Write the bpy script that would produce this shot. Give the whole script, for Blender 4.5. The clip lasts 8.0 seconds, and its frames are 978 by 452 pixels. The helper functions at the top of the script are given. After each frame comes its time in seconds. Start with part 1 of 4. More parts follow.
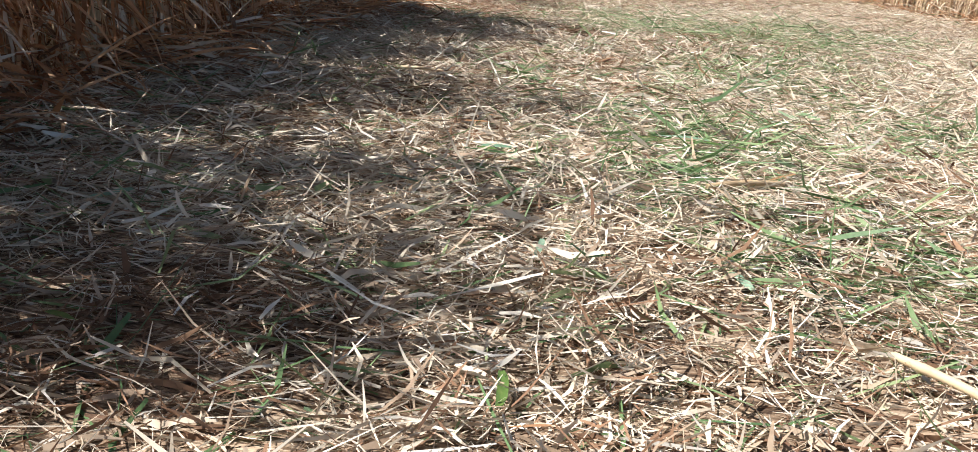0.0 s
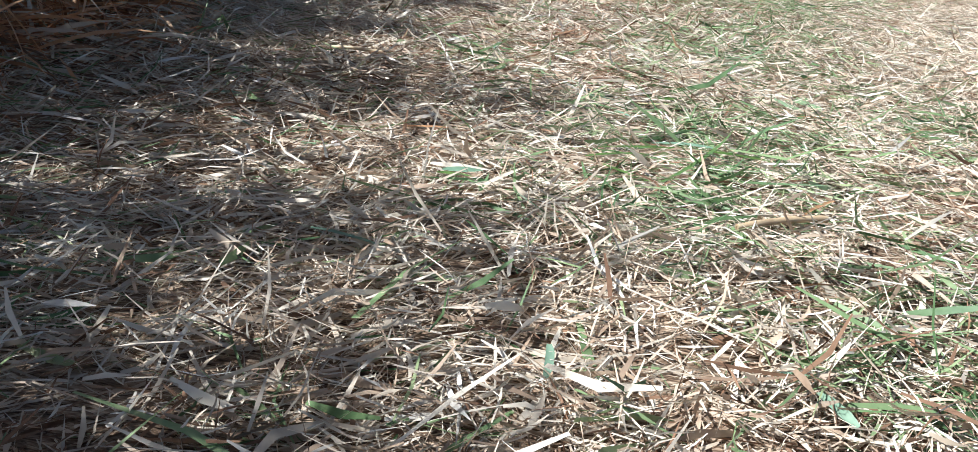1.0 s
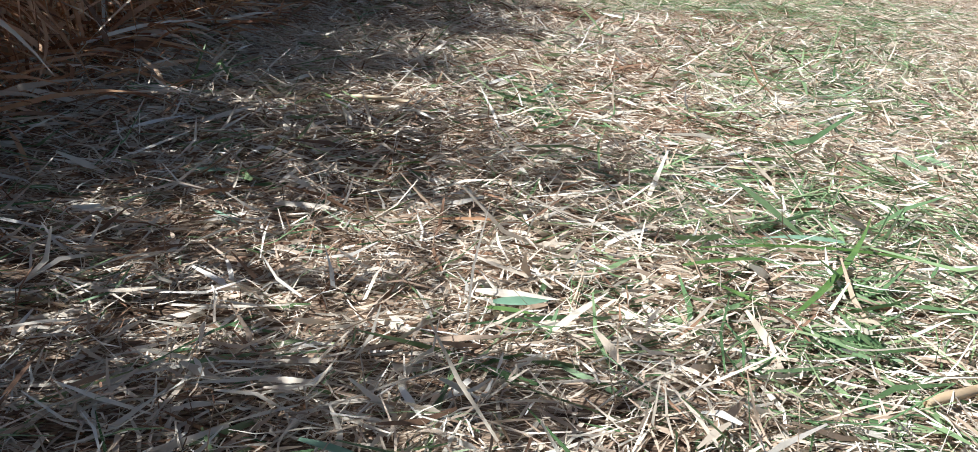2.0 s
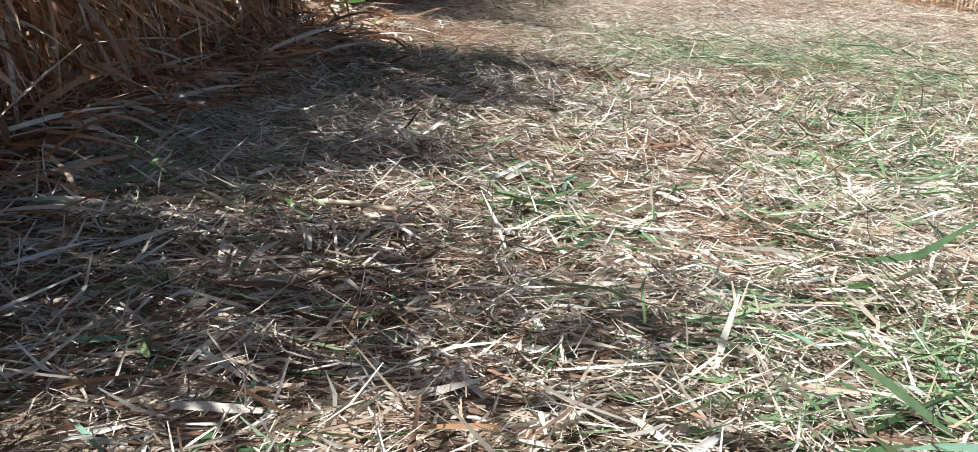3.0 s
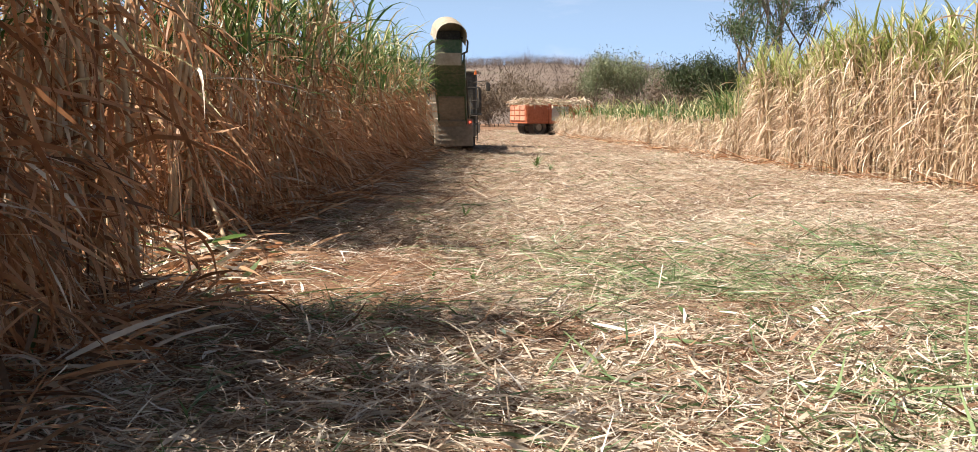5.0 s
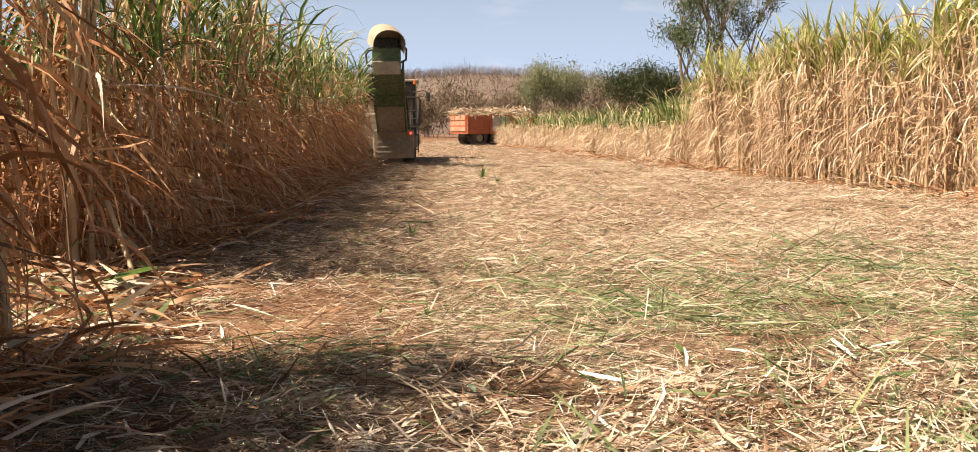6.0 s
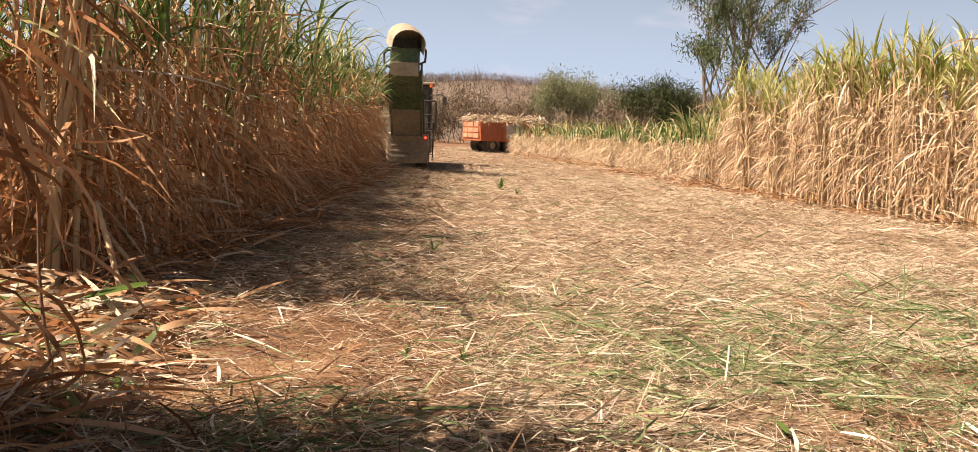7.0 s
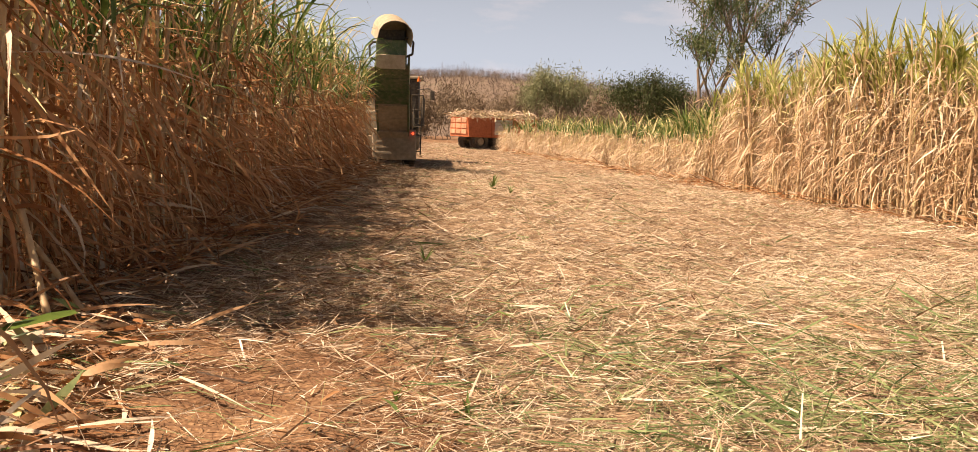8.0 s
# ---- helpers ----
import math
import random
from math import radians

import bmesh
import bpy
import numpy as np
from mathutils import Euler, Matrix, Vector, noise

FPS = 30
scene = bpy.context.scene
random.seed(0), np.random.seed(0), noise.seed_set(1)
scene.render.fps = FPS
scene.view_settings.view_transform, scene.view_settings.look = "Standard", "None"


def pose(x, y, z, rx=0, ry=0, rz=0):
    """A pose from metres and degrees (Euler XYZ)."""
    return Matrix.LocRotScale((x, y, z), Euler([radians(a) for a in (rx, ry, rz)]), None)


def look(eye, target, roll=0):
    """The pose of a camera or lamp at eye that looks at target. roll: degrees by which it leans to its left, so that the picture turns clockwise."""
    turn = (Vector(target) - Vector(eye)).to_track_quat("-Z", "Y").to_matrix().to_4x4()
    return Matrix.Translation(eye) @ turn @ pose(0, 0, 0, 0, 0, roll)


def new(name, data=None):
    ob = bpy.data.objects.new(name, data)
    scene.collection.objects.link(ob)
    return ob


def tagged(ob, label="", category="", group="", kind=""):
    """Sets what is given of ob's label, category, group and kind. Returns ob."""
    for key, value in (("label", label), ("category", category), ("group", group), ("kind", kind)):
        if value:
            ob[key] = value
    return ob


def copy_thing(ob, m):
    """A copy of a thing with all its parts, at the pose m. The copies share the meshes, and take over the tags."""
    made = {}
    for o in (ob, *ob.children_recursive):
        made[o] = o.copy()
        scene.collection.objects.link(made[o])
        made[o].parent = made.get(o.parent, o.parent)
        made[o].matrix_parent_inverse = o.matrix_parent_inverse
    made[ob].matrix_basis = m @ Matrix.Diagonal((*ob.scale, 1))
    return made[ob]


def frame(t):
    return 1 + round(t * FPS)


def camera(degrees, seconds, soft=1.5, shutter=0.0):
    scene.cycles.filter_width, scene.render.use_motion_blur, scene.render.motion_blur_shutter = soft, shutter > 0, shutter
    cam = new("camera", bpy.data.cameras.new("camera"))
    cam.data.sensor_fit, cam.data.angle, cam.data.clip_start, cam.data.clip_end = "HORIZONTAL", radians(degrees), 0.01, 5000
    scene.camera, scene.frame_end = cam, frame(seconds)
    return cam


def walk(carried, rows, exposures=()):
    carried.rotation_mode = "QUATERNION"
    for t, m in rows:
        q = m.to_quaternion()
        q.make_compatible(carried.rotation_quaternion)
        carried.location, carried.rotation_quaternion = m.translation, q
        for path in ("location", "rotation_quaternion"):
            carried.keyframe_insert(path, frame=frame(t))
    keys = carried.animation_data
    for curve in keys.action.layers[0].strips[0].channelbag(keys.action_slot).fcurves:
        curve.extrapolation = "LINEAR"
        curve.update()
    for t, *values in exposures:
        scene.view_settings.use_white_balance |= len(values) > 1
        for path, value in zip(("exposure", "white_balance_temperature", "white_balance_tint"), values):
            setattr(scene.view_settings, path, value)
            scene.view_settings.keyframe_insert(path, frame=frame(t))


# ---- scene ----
cam = camera(57.3, 8.0, soft=0.4)
PATH = [
    (0, (0.016, -0.018, 1.163), (-0.254, 2.339, 0.375), 5.2),
    (0.5, (-0.169, 0.524, 1.172), (-0.440, 2.857, 0.319), 7.7),
    (1, (-0.271, 1.037, 1.204), (-0.334, 3.367, 0.299), 6.0),
    (1.2, (-0.306, 1.264, 1.210), (-0.383, 3.596, 0.312), 6.1),
    (2.3, (-0.460, 2.440, 1.241), (-0.669, 4.763, 0.339), 3.8),
    (2.5, (-0.451, 2.670, 1.245), (-0.691, 5.011, 0.400), 3.3),
    (3, (-0.501, 3.251, 1.242), (-0.722, 5.609, 0.441), 3.7),
    (3.5, (-0.552, 3.777, 1.266), (-0.680, 6.143, 0.466), 3.8),
    (4, (-0.590, 4.396, 1.282), (-0.701, 6.765, 0.490), 1.8),
    (4.5, (-0.777, 4.890, 1.395), (-0.801, 7.302, 0.742), 1.8),
    (5, (-0.730, 5.472, 1.448), (-0.760, 7.951, 1.131), 0.35),
    (5.2, (-0.733, 5.664, 1.475), (-0.770, 8.144, 1.166), 0.45),
    (6.3, (-0.900, 6.897, 1.394), (-0.725, 9.375, 1.111), -0.8),
    (6.5, (-0.936, 7.090, 1.432), (-0.765, 9.566, 1.144), -0.7),
    (7, (-1.097, 7.599, 1.429), (-0.971, 10.081, 1.161), 2.3),
    (7.5, (-1.105, 8.213, 1.378), (-0.953, 10.693, 1.094), 2.5),
    (8, (-1.159, 8.709, 1.407), (-0.995, 11.188, 1.130), 2.3),
]
EXPOSURES = [(0, 0.99, 5950, 12), (1, 0.98, 5450, 10), (4.5, 1.0, 5450, 11), (5.1, 1.05, 6750, 17), (6.5, 0.99, 7900, 22), (7, 0.97, 8150, 24), (7.5, 0.97, 10200, 29), (8, 0.92, 9500, 28)]
walk(cam, [(t, look(eye, target, roll)) for t, eye, target, roll in PATH], EXPOSURES)

# ---- sky and sun ----
SUN_TO = Vector((-0.60, -0.11, 0.80)).normalized()
world = bpy.data.worlds.new("sky")
scene.world = world
world.use_nodes = True
wn, wl = world.node_tree.nodes, world.node_tree.links
sky = wn.new("ShaderNodeTexSky")
sky.sky_type, sky.sun_disc = "NISHITA", False
sky.sun_elevation, sky.sun_rotation = math.asin(SUN_TO.z), radians(-95)
sky.air_density, sky.dust_density, sky.ozone_density = 0.9, 4.0, 0.7
# dry-season haze that whitens the sky towards the horizon all round, and thin cloud
wco, wsep, wrange, whaze, wmap, wno, wramp, wmix = (wn.new("ShaderNode" + k) for k in ("TexCoord", "SeparateXYZ", "MapRange", "MixRGB", "Mapping", "TexNoise", "ValToRGB", "MixRGB"))
wrange.interpolation_type = "SMOOTHSTEP"
wrange.inputs["From Min"].default_value, wrange.inputs["From Max"].default_value = 0.0, 0.40
wrange.inputs["To Min"].default_value, wrange.inputs["To Max"].default_value = 0.92, 0.0
whaze.inputs["Color2"].default_value = (9.3, 14.0, 20.0, 1)
wmap.inputs["Scale"].default_value = (1.0, 1.0, 3.2)
wno.inputs["Scale"].default_value, wno.inputs["Detail"].default_value, wno.inputs["Roughness"].default_value = 5.0, 7.0, 0.6
wramp.color_ramp.elements[0].position, wramp.color_ramp.elements[1].position = 0.54, 0.80
wramp.color_ramp.elements[1].color = (0.5, 0.5, 0.5, 1)
wmix.inputs["Color2"].default_value = (16.0, 17.0, 19.5, 1)
wl.new(wco.outputs["Generated"], wsep.inputs["Vector"])
wl.new(wsep.outputs["Z"], wrange.inputs["Value"])
wl.new(wrange.outputs["Result"], whaze.inputs["Fac"])
wl.new(sky.outputs["Color"], whaze.inputs["Color1"])
wl.new(wco.outputs["Generated"], wmap.inputs["Vector"])
wl.new(wmap.outputs["Vector"], wno.inputs["Vector"])
wl.new(wno.outputs["Fac"], wramp.inputs["Fac"])
wl.new(wramp.outputs["Color"], wmix.inputs["Fac"])
wl.new(whaze.outputs["Color"], wmix.inputs["Color1"])
wl.new(wmix.outputs["Color"], wn["Background"].inputs["Color"])
wn["Background"].inputs["Strength"].default_value = 0.0285
sun = new("sun", bpy.data.lights.new("sun", "SUN"))
sun.data.energy, sun.data.angle, sun.data.color = 5.0, radians(0.55), (1.0, 0.93, 0.82)
sun.matrix_world = look(SUN_TO * 60, (0, 0, 0))

# ---- materials ----
rng = np.random.default_rng(11)


def material(name, colours, rough=0.8, metal=0.0, fine=60.0, coarse=3.0, bump=0.25, spread=0.5, each="island", through_light=0.0, sheen=0.3, stretch=(1, 1, 1)):
    """A surface whose colour wanders over a ramp: by piece, by broad stain and by fine grain."""
    m = bpy.data.materials.new(name)
    m.use_nodes = True
    n, l = m.node_tree.nodes, m.node_tree.links
    b = n["Principled BSDF"]
    co = n.new("ShaderNodeTexCoord")
    mp = n.new("ShaderNodeMapping")
    mp.inputs["Scale"].default_value = stretch
    l.new(co.outputs["Object"], mp.inputs["Vector"])
    a, c = n.new("ShaderNodeTexNoise"), n.new("ShaderNodeTexNoise")
    a.inputs["Scale"].default_value, c.inputs["Scale"].default_value = fine, coarse
    a.inputs["Detail"].default_value, c.inputs["Detail"].default_value = 4, 5
    for t in (a, c):
        l.new(mp.outputs["Vector"], t.inputs["Vector"])
    mean = n.new("ShaderNodeMath")
    mean.operation = "MULTIPLY_ADD"
    l.new(a.outputs["Fac"], mean.inputs[0])
    mean.inputs[1].default_value = 0.5
    half = n.new("ShaderNodeMath")
    half.operation = "MULTIPLY"
    l.new(c.outputs["Fac"], half.inputs[0])
    half.inputs[1].default_value = 0.5
    l.new(half.outputs[0], mean.inputs[2])
    wide = n.new("ShaderNodeMapRange")
    wide.inputs["From Min"].default_value, wide.inputs["From Max"].default_value = 0.32, 0.68
    l.new(mean.outputs[0], wide.inputs["Value"])
    fac = wide.outputs["Result"]
    if each:
        r = n.new("ShaderNodeNewGeometry" if each == "island" else "ShaderNodeObjectInfo")
        mix = n.new("ShaderNodeMix")
        mix.inputs["Factor"].default_value = spread
        l.new(fac, mix.inputs["A"])
        l.new(r.outputs["Random Per Island" if each == "island" else "Random"], mix.inputs["B"])
        fac = mix.outputs["Result"]
    ramp = n.new("ShaderNodeValToRGB")
    e = ramp.color_ramp.elements
    while len(e) < len(colours):
        e.new(0.5)
    for i, col in enumerate(colours):
        e[i].position, e[i].color = i / (len(colours) - 1), (*col, 1)
    l.new(fac, ramp.inputs["Fac"])
    l.new(ramp.outputs["Color"], b.inputs["Base Color"])
    b.inputs["Roughness"].default_value, b.inputs["Metallic"].default_value = rough, metal
    b.inputs["Specular IOR Level"].default_value = sheen
    if bump:
        bp = n.new("ShaderNodeBump")
        bp.inputs["Strength"].default_value, bp.inputs["Distance"].default_value = bump, 0.02
        l.new(a.outputs["Fac"], bp.inputs["Height"])
        l.new(bp.outputs["Normal"], b.inputs["Normal"])
    if through_light:
        tr, add = n.new("ShaderNodeBsdfTranslucent"), n.new("ShaderNodeMixShader")
        l.new(ramp.outputs["Color"], tr.inputs["Color"])
        add.inputs["Fac"].default_value = through_light
        l.new(b.outputs["BSDF"], add.inputs[1])
        l.new(tr.outputs["BSDF"], add.inputs[2])
        l.new(add.outputs["Shader"], n["Material Output"].inputs["Surface"])
    return m


SOIL = material("soil", [(0.075, 0.038, 0.022), (0.15, 0.08, 0.045), (0.25, 0.15, 0.085), (0.40, 0.27, 0.16)], 0.95, fine=38, coarse=1.6, bump=0.9, each="")
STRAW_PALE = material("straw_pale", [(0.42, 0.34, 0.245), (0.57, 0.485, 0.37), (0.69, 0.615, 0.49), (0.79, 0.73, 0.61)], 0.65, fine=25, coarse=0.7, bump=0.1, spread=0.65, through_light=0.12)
STRAW_TAN = material("straw_tan", [(0.24, 0.16, 0.105), (0.41, 0.305, 0.21), (0.56, 0.445, 0.325), (0.67, 0.565, 0.43)], 0.7, fine=25, coarse=0.7, bump=0.1, spread=0.65, through_light=0.12)
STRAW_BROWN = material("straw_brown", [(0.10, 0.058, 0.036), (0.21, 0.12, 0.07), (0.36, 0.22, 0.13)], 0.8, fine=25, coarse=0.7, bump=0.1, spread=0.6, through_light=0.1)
STRAW_WHITE = material("straw_bleached", [(0.56, 0.50, 0.40), (0.68, 0.63, 0.54), (0.78, 0.745, 0.67)], 0.55, fine=25, coarse=0.7, bump=0.1, spread=0.6, through_light=0.1)
STRAW_GREEN = material("straw_green", [(0.055, 0.115, 0.045), (0.12, 0.20, 0.08), (0.23, 0.31, 0.145), (0.40, 0.43, 0.235)], 0.5, fine=25, coarse=0.9, bump=0.1, spread=0.65, through_light=0.2)
LEAF_BLUE = material("cut_leaf_bluish_green", [(0.10, 0.19, 0.11), (0.18, 0.29, 0.19), (0.34, 0.44, 0.33)], 0.42, fine=25, coarse=2.0, bump=0.1, spread=0.5, through_light=0.15)
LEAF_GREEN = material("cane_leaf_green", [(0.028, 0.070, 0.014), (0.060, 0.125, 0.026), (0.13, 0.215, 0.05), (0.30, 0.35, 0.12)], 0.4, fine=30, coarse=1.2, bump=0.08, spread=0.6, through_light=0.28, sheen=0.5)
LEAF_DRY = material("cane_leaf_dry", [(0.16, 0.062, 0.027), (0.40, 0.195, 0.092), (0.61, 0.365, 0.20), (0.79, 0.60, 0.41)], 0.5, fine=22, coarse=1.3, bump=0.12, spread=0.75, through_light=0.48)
LEAF_YELLOW = material("cane_leaf_yellowing", [(0.34, 0.32, 0.13), (0.51, 0.48, 0.23), (0.68, 0.62, 0.38), (0.78, 0.73, 0.53)], 0.5, fine=22, coarse=1.3, bump=0.1, spread=0.6, through_light=0.3)
# paler leaves for the sunlit side: bleached, with sunlight put into the colour
LEAF_BUFF = material("cane_leaf_bleached_sunlit", [(0.28, 0.165, 0.095), (0.52, 0.375, 0.245), (0.68, 0.545, 0.395), (0.82, 0.72, 0.57)], 0.55, fine=22, coarse=1.3, bump=0.12, spread=0.75, through_light=0.22)
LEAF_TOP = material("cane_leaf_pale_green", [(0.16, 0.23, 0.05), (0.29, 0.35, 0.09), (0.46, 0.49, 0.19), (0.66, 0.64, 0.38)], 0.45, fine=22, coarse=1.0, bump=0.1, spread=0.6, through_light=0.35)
STALK = material("cane_stalk", [(0.22, 0.14, 0.085), (0.40, 0.285, 0.165), (0.55, 0.44, 0.28), (0.50, 0.47, 0.26)], 0.5, fine=14, coarse=2.5, bump=0.15, spread=0.4, stretch=(1, 1, 0.3))


def fibre_material(name, colours):
    """Matted straw: fine fibres that cross at several angles, with broad stains and a rough relief."""
    m = bpy.data.materials.new(name)
    m.use_nodes = True
    n, l = m.node_tree.nodes, m.node_tree.links
    b = n["Principled BSDF"]
    b.inputs["Roughness"].default_value, b.inputs["Specular IOR Level"].default_value = 0.85, 0.15
    co = n.new("ShaderNodeTexCoord")
    last = None
    for turn, scale, stretch in ((12, 95.0, 0.10), (-38, 80.0, 0.12), (64, 110.0, 0.10), (100, 70.0, 0.14)):
        mp, no = n.new("ShaderNodeMapping"), n.new("ShaderNodeTexNoise")
        mp.inputs["Rotation"].default_value = (0, 0, radians(turn))
        mp.inputs["Scale"].default_value = (stretch, 1, 1)
        no.inputs["Scale"].default_value, no.inputs["Detail"].default_value, no.inputs["Distortion"].default_value = scale, 3.0, 0.6
        l.new(co.outputs["Object"], mp.inputs["Vector"])
        l.new(mp.outputs["Vector"], no.inputs["Vector"])
        if last is None:
            last = no.outputs["Fac"]
        else:
            top = n.new("ShaderNodeMath")
            top.operation = "MAXIMUM"
            l.new(last, top.inputs[0])
            l.new(no.outputs["Fac"], top.inputs[1])
            last = top.outputs[0]
    broad = n.new("ShaderNodeTexNoise")
    broad.inputs["Scale"].default_value, broad.inputs["Detail"].default_value = 2.2, 6.0
    l.new(co.outputs["Object"], broad.inputs["Vector"])
    add = n.new("ShaderNodeMath")
    add.operation = "MULTIPLY_ADD"
    l.new(broad.outputs["Fac"], add.inputs[0])
    add.inputs[1].default_value = 0.30
    l.new(last, add.inputs[2])
    fit = n.new("ShaderNodeMapRange")
    fit.inputs["From Min"].default_value, fit.inputs["From Max"].default_value = 0.62, 0.98
    l.new(add.outputs[0], fit.inputs["Value"])
    ramp = n.new("ShaderNodeValToRGB")
    e = ramp.color_ramp.elements
    while len(e) < len(colours):
        e.new(0.5)
    for i, col in enumerate(colours):
        e[i].position, e[i].color = i / (len(colours) - 1), (*col, 1)
    l.new(fit.outputs["Result"], ramp.inputs["Fac"])
    l.new(ramp.outputs["Color"], b.inputs["Base Color"])
    bp = n.new("ShaderNodeBump")
    bp.inputs["Strength"].default_value, bp.inputs["Distance"].default_value = 1.0, 0.02
    l.new(last, bp.inputs["Height"])
    l.new(bp.outputs["Normal"], b.inputs["Normal"])
    return m


STRAW_MAT = fibre_material("matted_straw", [(0.05, 0.031, 0.02), (0.23, 0.158, 0.102), (0.48, 0.375, 0.265), (0.68, 0.57, 0.43)])

# ---- geometry helpers ----


class Geo:
    """Quads gathered as arrays, with a material slot for each."""

    def __init__(self):
        self.v, self.f, self.m, self.n = [], [], [], 0

    def add(self, v, f, slot=0):
        self.v.append(np.asarray(v, float).reshape(-1, 3))
        f = np.asarray(f, int).reshape(-1, 4)
        self.f.append(f + self.n)
        self.m.append(np.full(len(f), slot) if np.isscalar(slot) else np.asarray(slot))
        self.n += len(self.v[-1])
        return self

    def arrays(self):
        return np.concatenate(self.v), np.concatenate(self.f), np.concatenate(self.m)

    def mesh(self, name, mats, smooth=True):
        v, f, m = self.arrays()
        me = bpy.data.meshes.new(name)
        me.vertices.add(len(v))
        me.vertices.foreach_set("co", v.astype(np.float32).ravel())
        me.loops.add(f.size)
        me.loops.foreach_set("vertex_index", f.astype(np.int32).ravel())
        me.polygons.add(len(f))
        me.polygons.foreach_set("loop_start", np.arange(0, f.size, 4, dtype=np.int32))
        for mt in mats:
            me.materials.append(mt)
        me.polygons.foreach_set("material_index", m.astype(np.int32))
        me.polygons.foreach_set("use_smooth", np.full(len(f), smooth))
        me.update(calc_edges=True)
        me.validate()
        return me


def ribbons(base, az, el, bend, length, width, segs, power=1.3, curl=None, roll=None, twist=None, tip=0.06, floor=None, fold=0.0):
    """Leaf blades as strips: each starts at base along azimuth az and elevation el, and bends down by bend on its way."""
    n = len(base)
    s = (np.arange(segs) + 0.5) / segs
    zero = np.zeros(n)
    curl, roll, twist = (zero if k is None else k for k in (curl, roll, twist))
    e = el[:, None] - bend[:, None] * s ** power
    a = az[:, None] + curl[:, None] * s
    d = np.stack([np.cos(e) * np.cos(a), np.cos(e) * np.sin(a), np.sin(e)], -1)
    c = np.concatenate([base[:, None], base[:, None] + np.cumsum(d * (length / segs)[:, None, None], 1)], 1)
    if floor is not None:
        c[..., 2] = np.maximum(c[..., 2], floor)
    dd = np.concatenate([d[:, :1], (d[:, 1:] + d[:, :-1]) / 2, d[:, -1:]], 1)
    t = np.linspace(0, 1, segs + 1)
    aa = az[:, None] + curl[:, None] * t
    side = np.stack([-np.sin(aa), np.cos(aa), np.zeros_like(aa)], -1)
    up = np.cross(dd, side)
    r = roll[:, None] + twist[:, None] * t
    side, up = side * np.cos(r)[..., None] + up * np.sin(r)[..., None], up * np.cos(r)[..., None] - side * np.sin(r)[..., None]
    prof = np.clip(np.minimum(0.55 + 2.2 * t, (1 - t) * 1.9 + tip), 0, 1)
    w = (width[:, None] * prof / 2)[..., None]
    if fold:
        v = np.stack([c - side * w + up * w * fold, c, c + side * w + up * w * fold], 2).reshape(n, -1, 3)
        k = np.arange(segs)
        q = np.concatenate([np.stack([3 * k + j, 3 * k + j + 1, 3 * k + j + 4, 3 * k + j + 3], -1) for j in (0, 1)])
        per = 3 * (segs + 1)
    else:
        v = np.stack([c - side * w, c + side * w], 2).reshape(n, -1, 3)
        k = np.arange(segs)
        q = np.stack([2 * k, 2 * k + 1, 2 * k + 3, 2 * k + 2], -1)
        per = 2 * (segs + 1)
    return v.reshape(-1, 3), (q[None] + (np.arange(n) * per)[:, None, None]).reshape(-1, 4)


def tube(points, radii, sides=6):
    """A tapered round stem along points."""
    p, r = np.asarray(points, float), np.asarray(radii, float)
    d = np.gradient(p, axis=0)
    d /= np.linalg.norm(d, axis=1)[:, None] + 1e-9
    ref = np.where(np.abs(d[:, 2:3]) > 0.9, np.array([[1.0, 0, 0]]), np.array([[0, 0, 1.0]]))
    a = np.cross(ref, d)
    a /= np.linalg.norm(a, axis=1)[:, None] + 1e-9
    b = np.cross(d, a)
    th = np.arange(sides) / sides * 2 * np.pi
    v = p[:, None] + r[:, None, None] * (a[:, None] * np.cos(th)[None, :, None] + b[:, None] * np.sin(th)[None, :, None])
    k = np.arange(len(p) - 1)[:, None] * sides
    j = np.arange(sides)[None]
    jn = (j + 1) % sides
    q = np.stack([k + j, k + jn, k + sides + jn, k + sides + j], -1)
    return v.reshape(-1, 3), q.reshape(-1, 4)


def part(name, data, parent, label=""):
    ob = new(name, data)
    ob.parent = parent
    if label:
        ob["label"] = label
    return ob


def bm_part(name, bm, mat, parent, label=""):
    me = bpy.data.meshes.new(name)
    bmesh.ops.recalc_face_normals(bm, faces=bm.faces[:])
    bm.to_mesh(me)
    bm.free()
    me.materials.append(mat)
    return part(name, me, parent, label)


def box(bm, lo, hi, bevel=0.0, m=None):
    """A box from corner to corner, its edges rounded, turned by m."""
    lo, hi = Vector(lo), Vector(hi)
    made = bmesh.ops.create_cube(bm, size=1.0)["verts"]
    for v in made:
        v.co = Vector([(lo[i] + hi[i]) / 2 + v.co[i] * (hi[i] - lo[i]) for i in range(3)])
    if bevel:
        edges = list({e for v in made for e in v.link_edges})
        made = [v for v in bmesh.ops.bevel(bm, geom=edges, offset=bevel, segments=2, affect="EDGES", profile=0.6)["verts"]]
    if m is not None:
        for v in made:
            v.co = m @ v.co
    return made


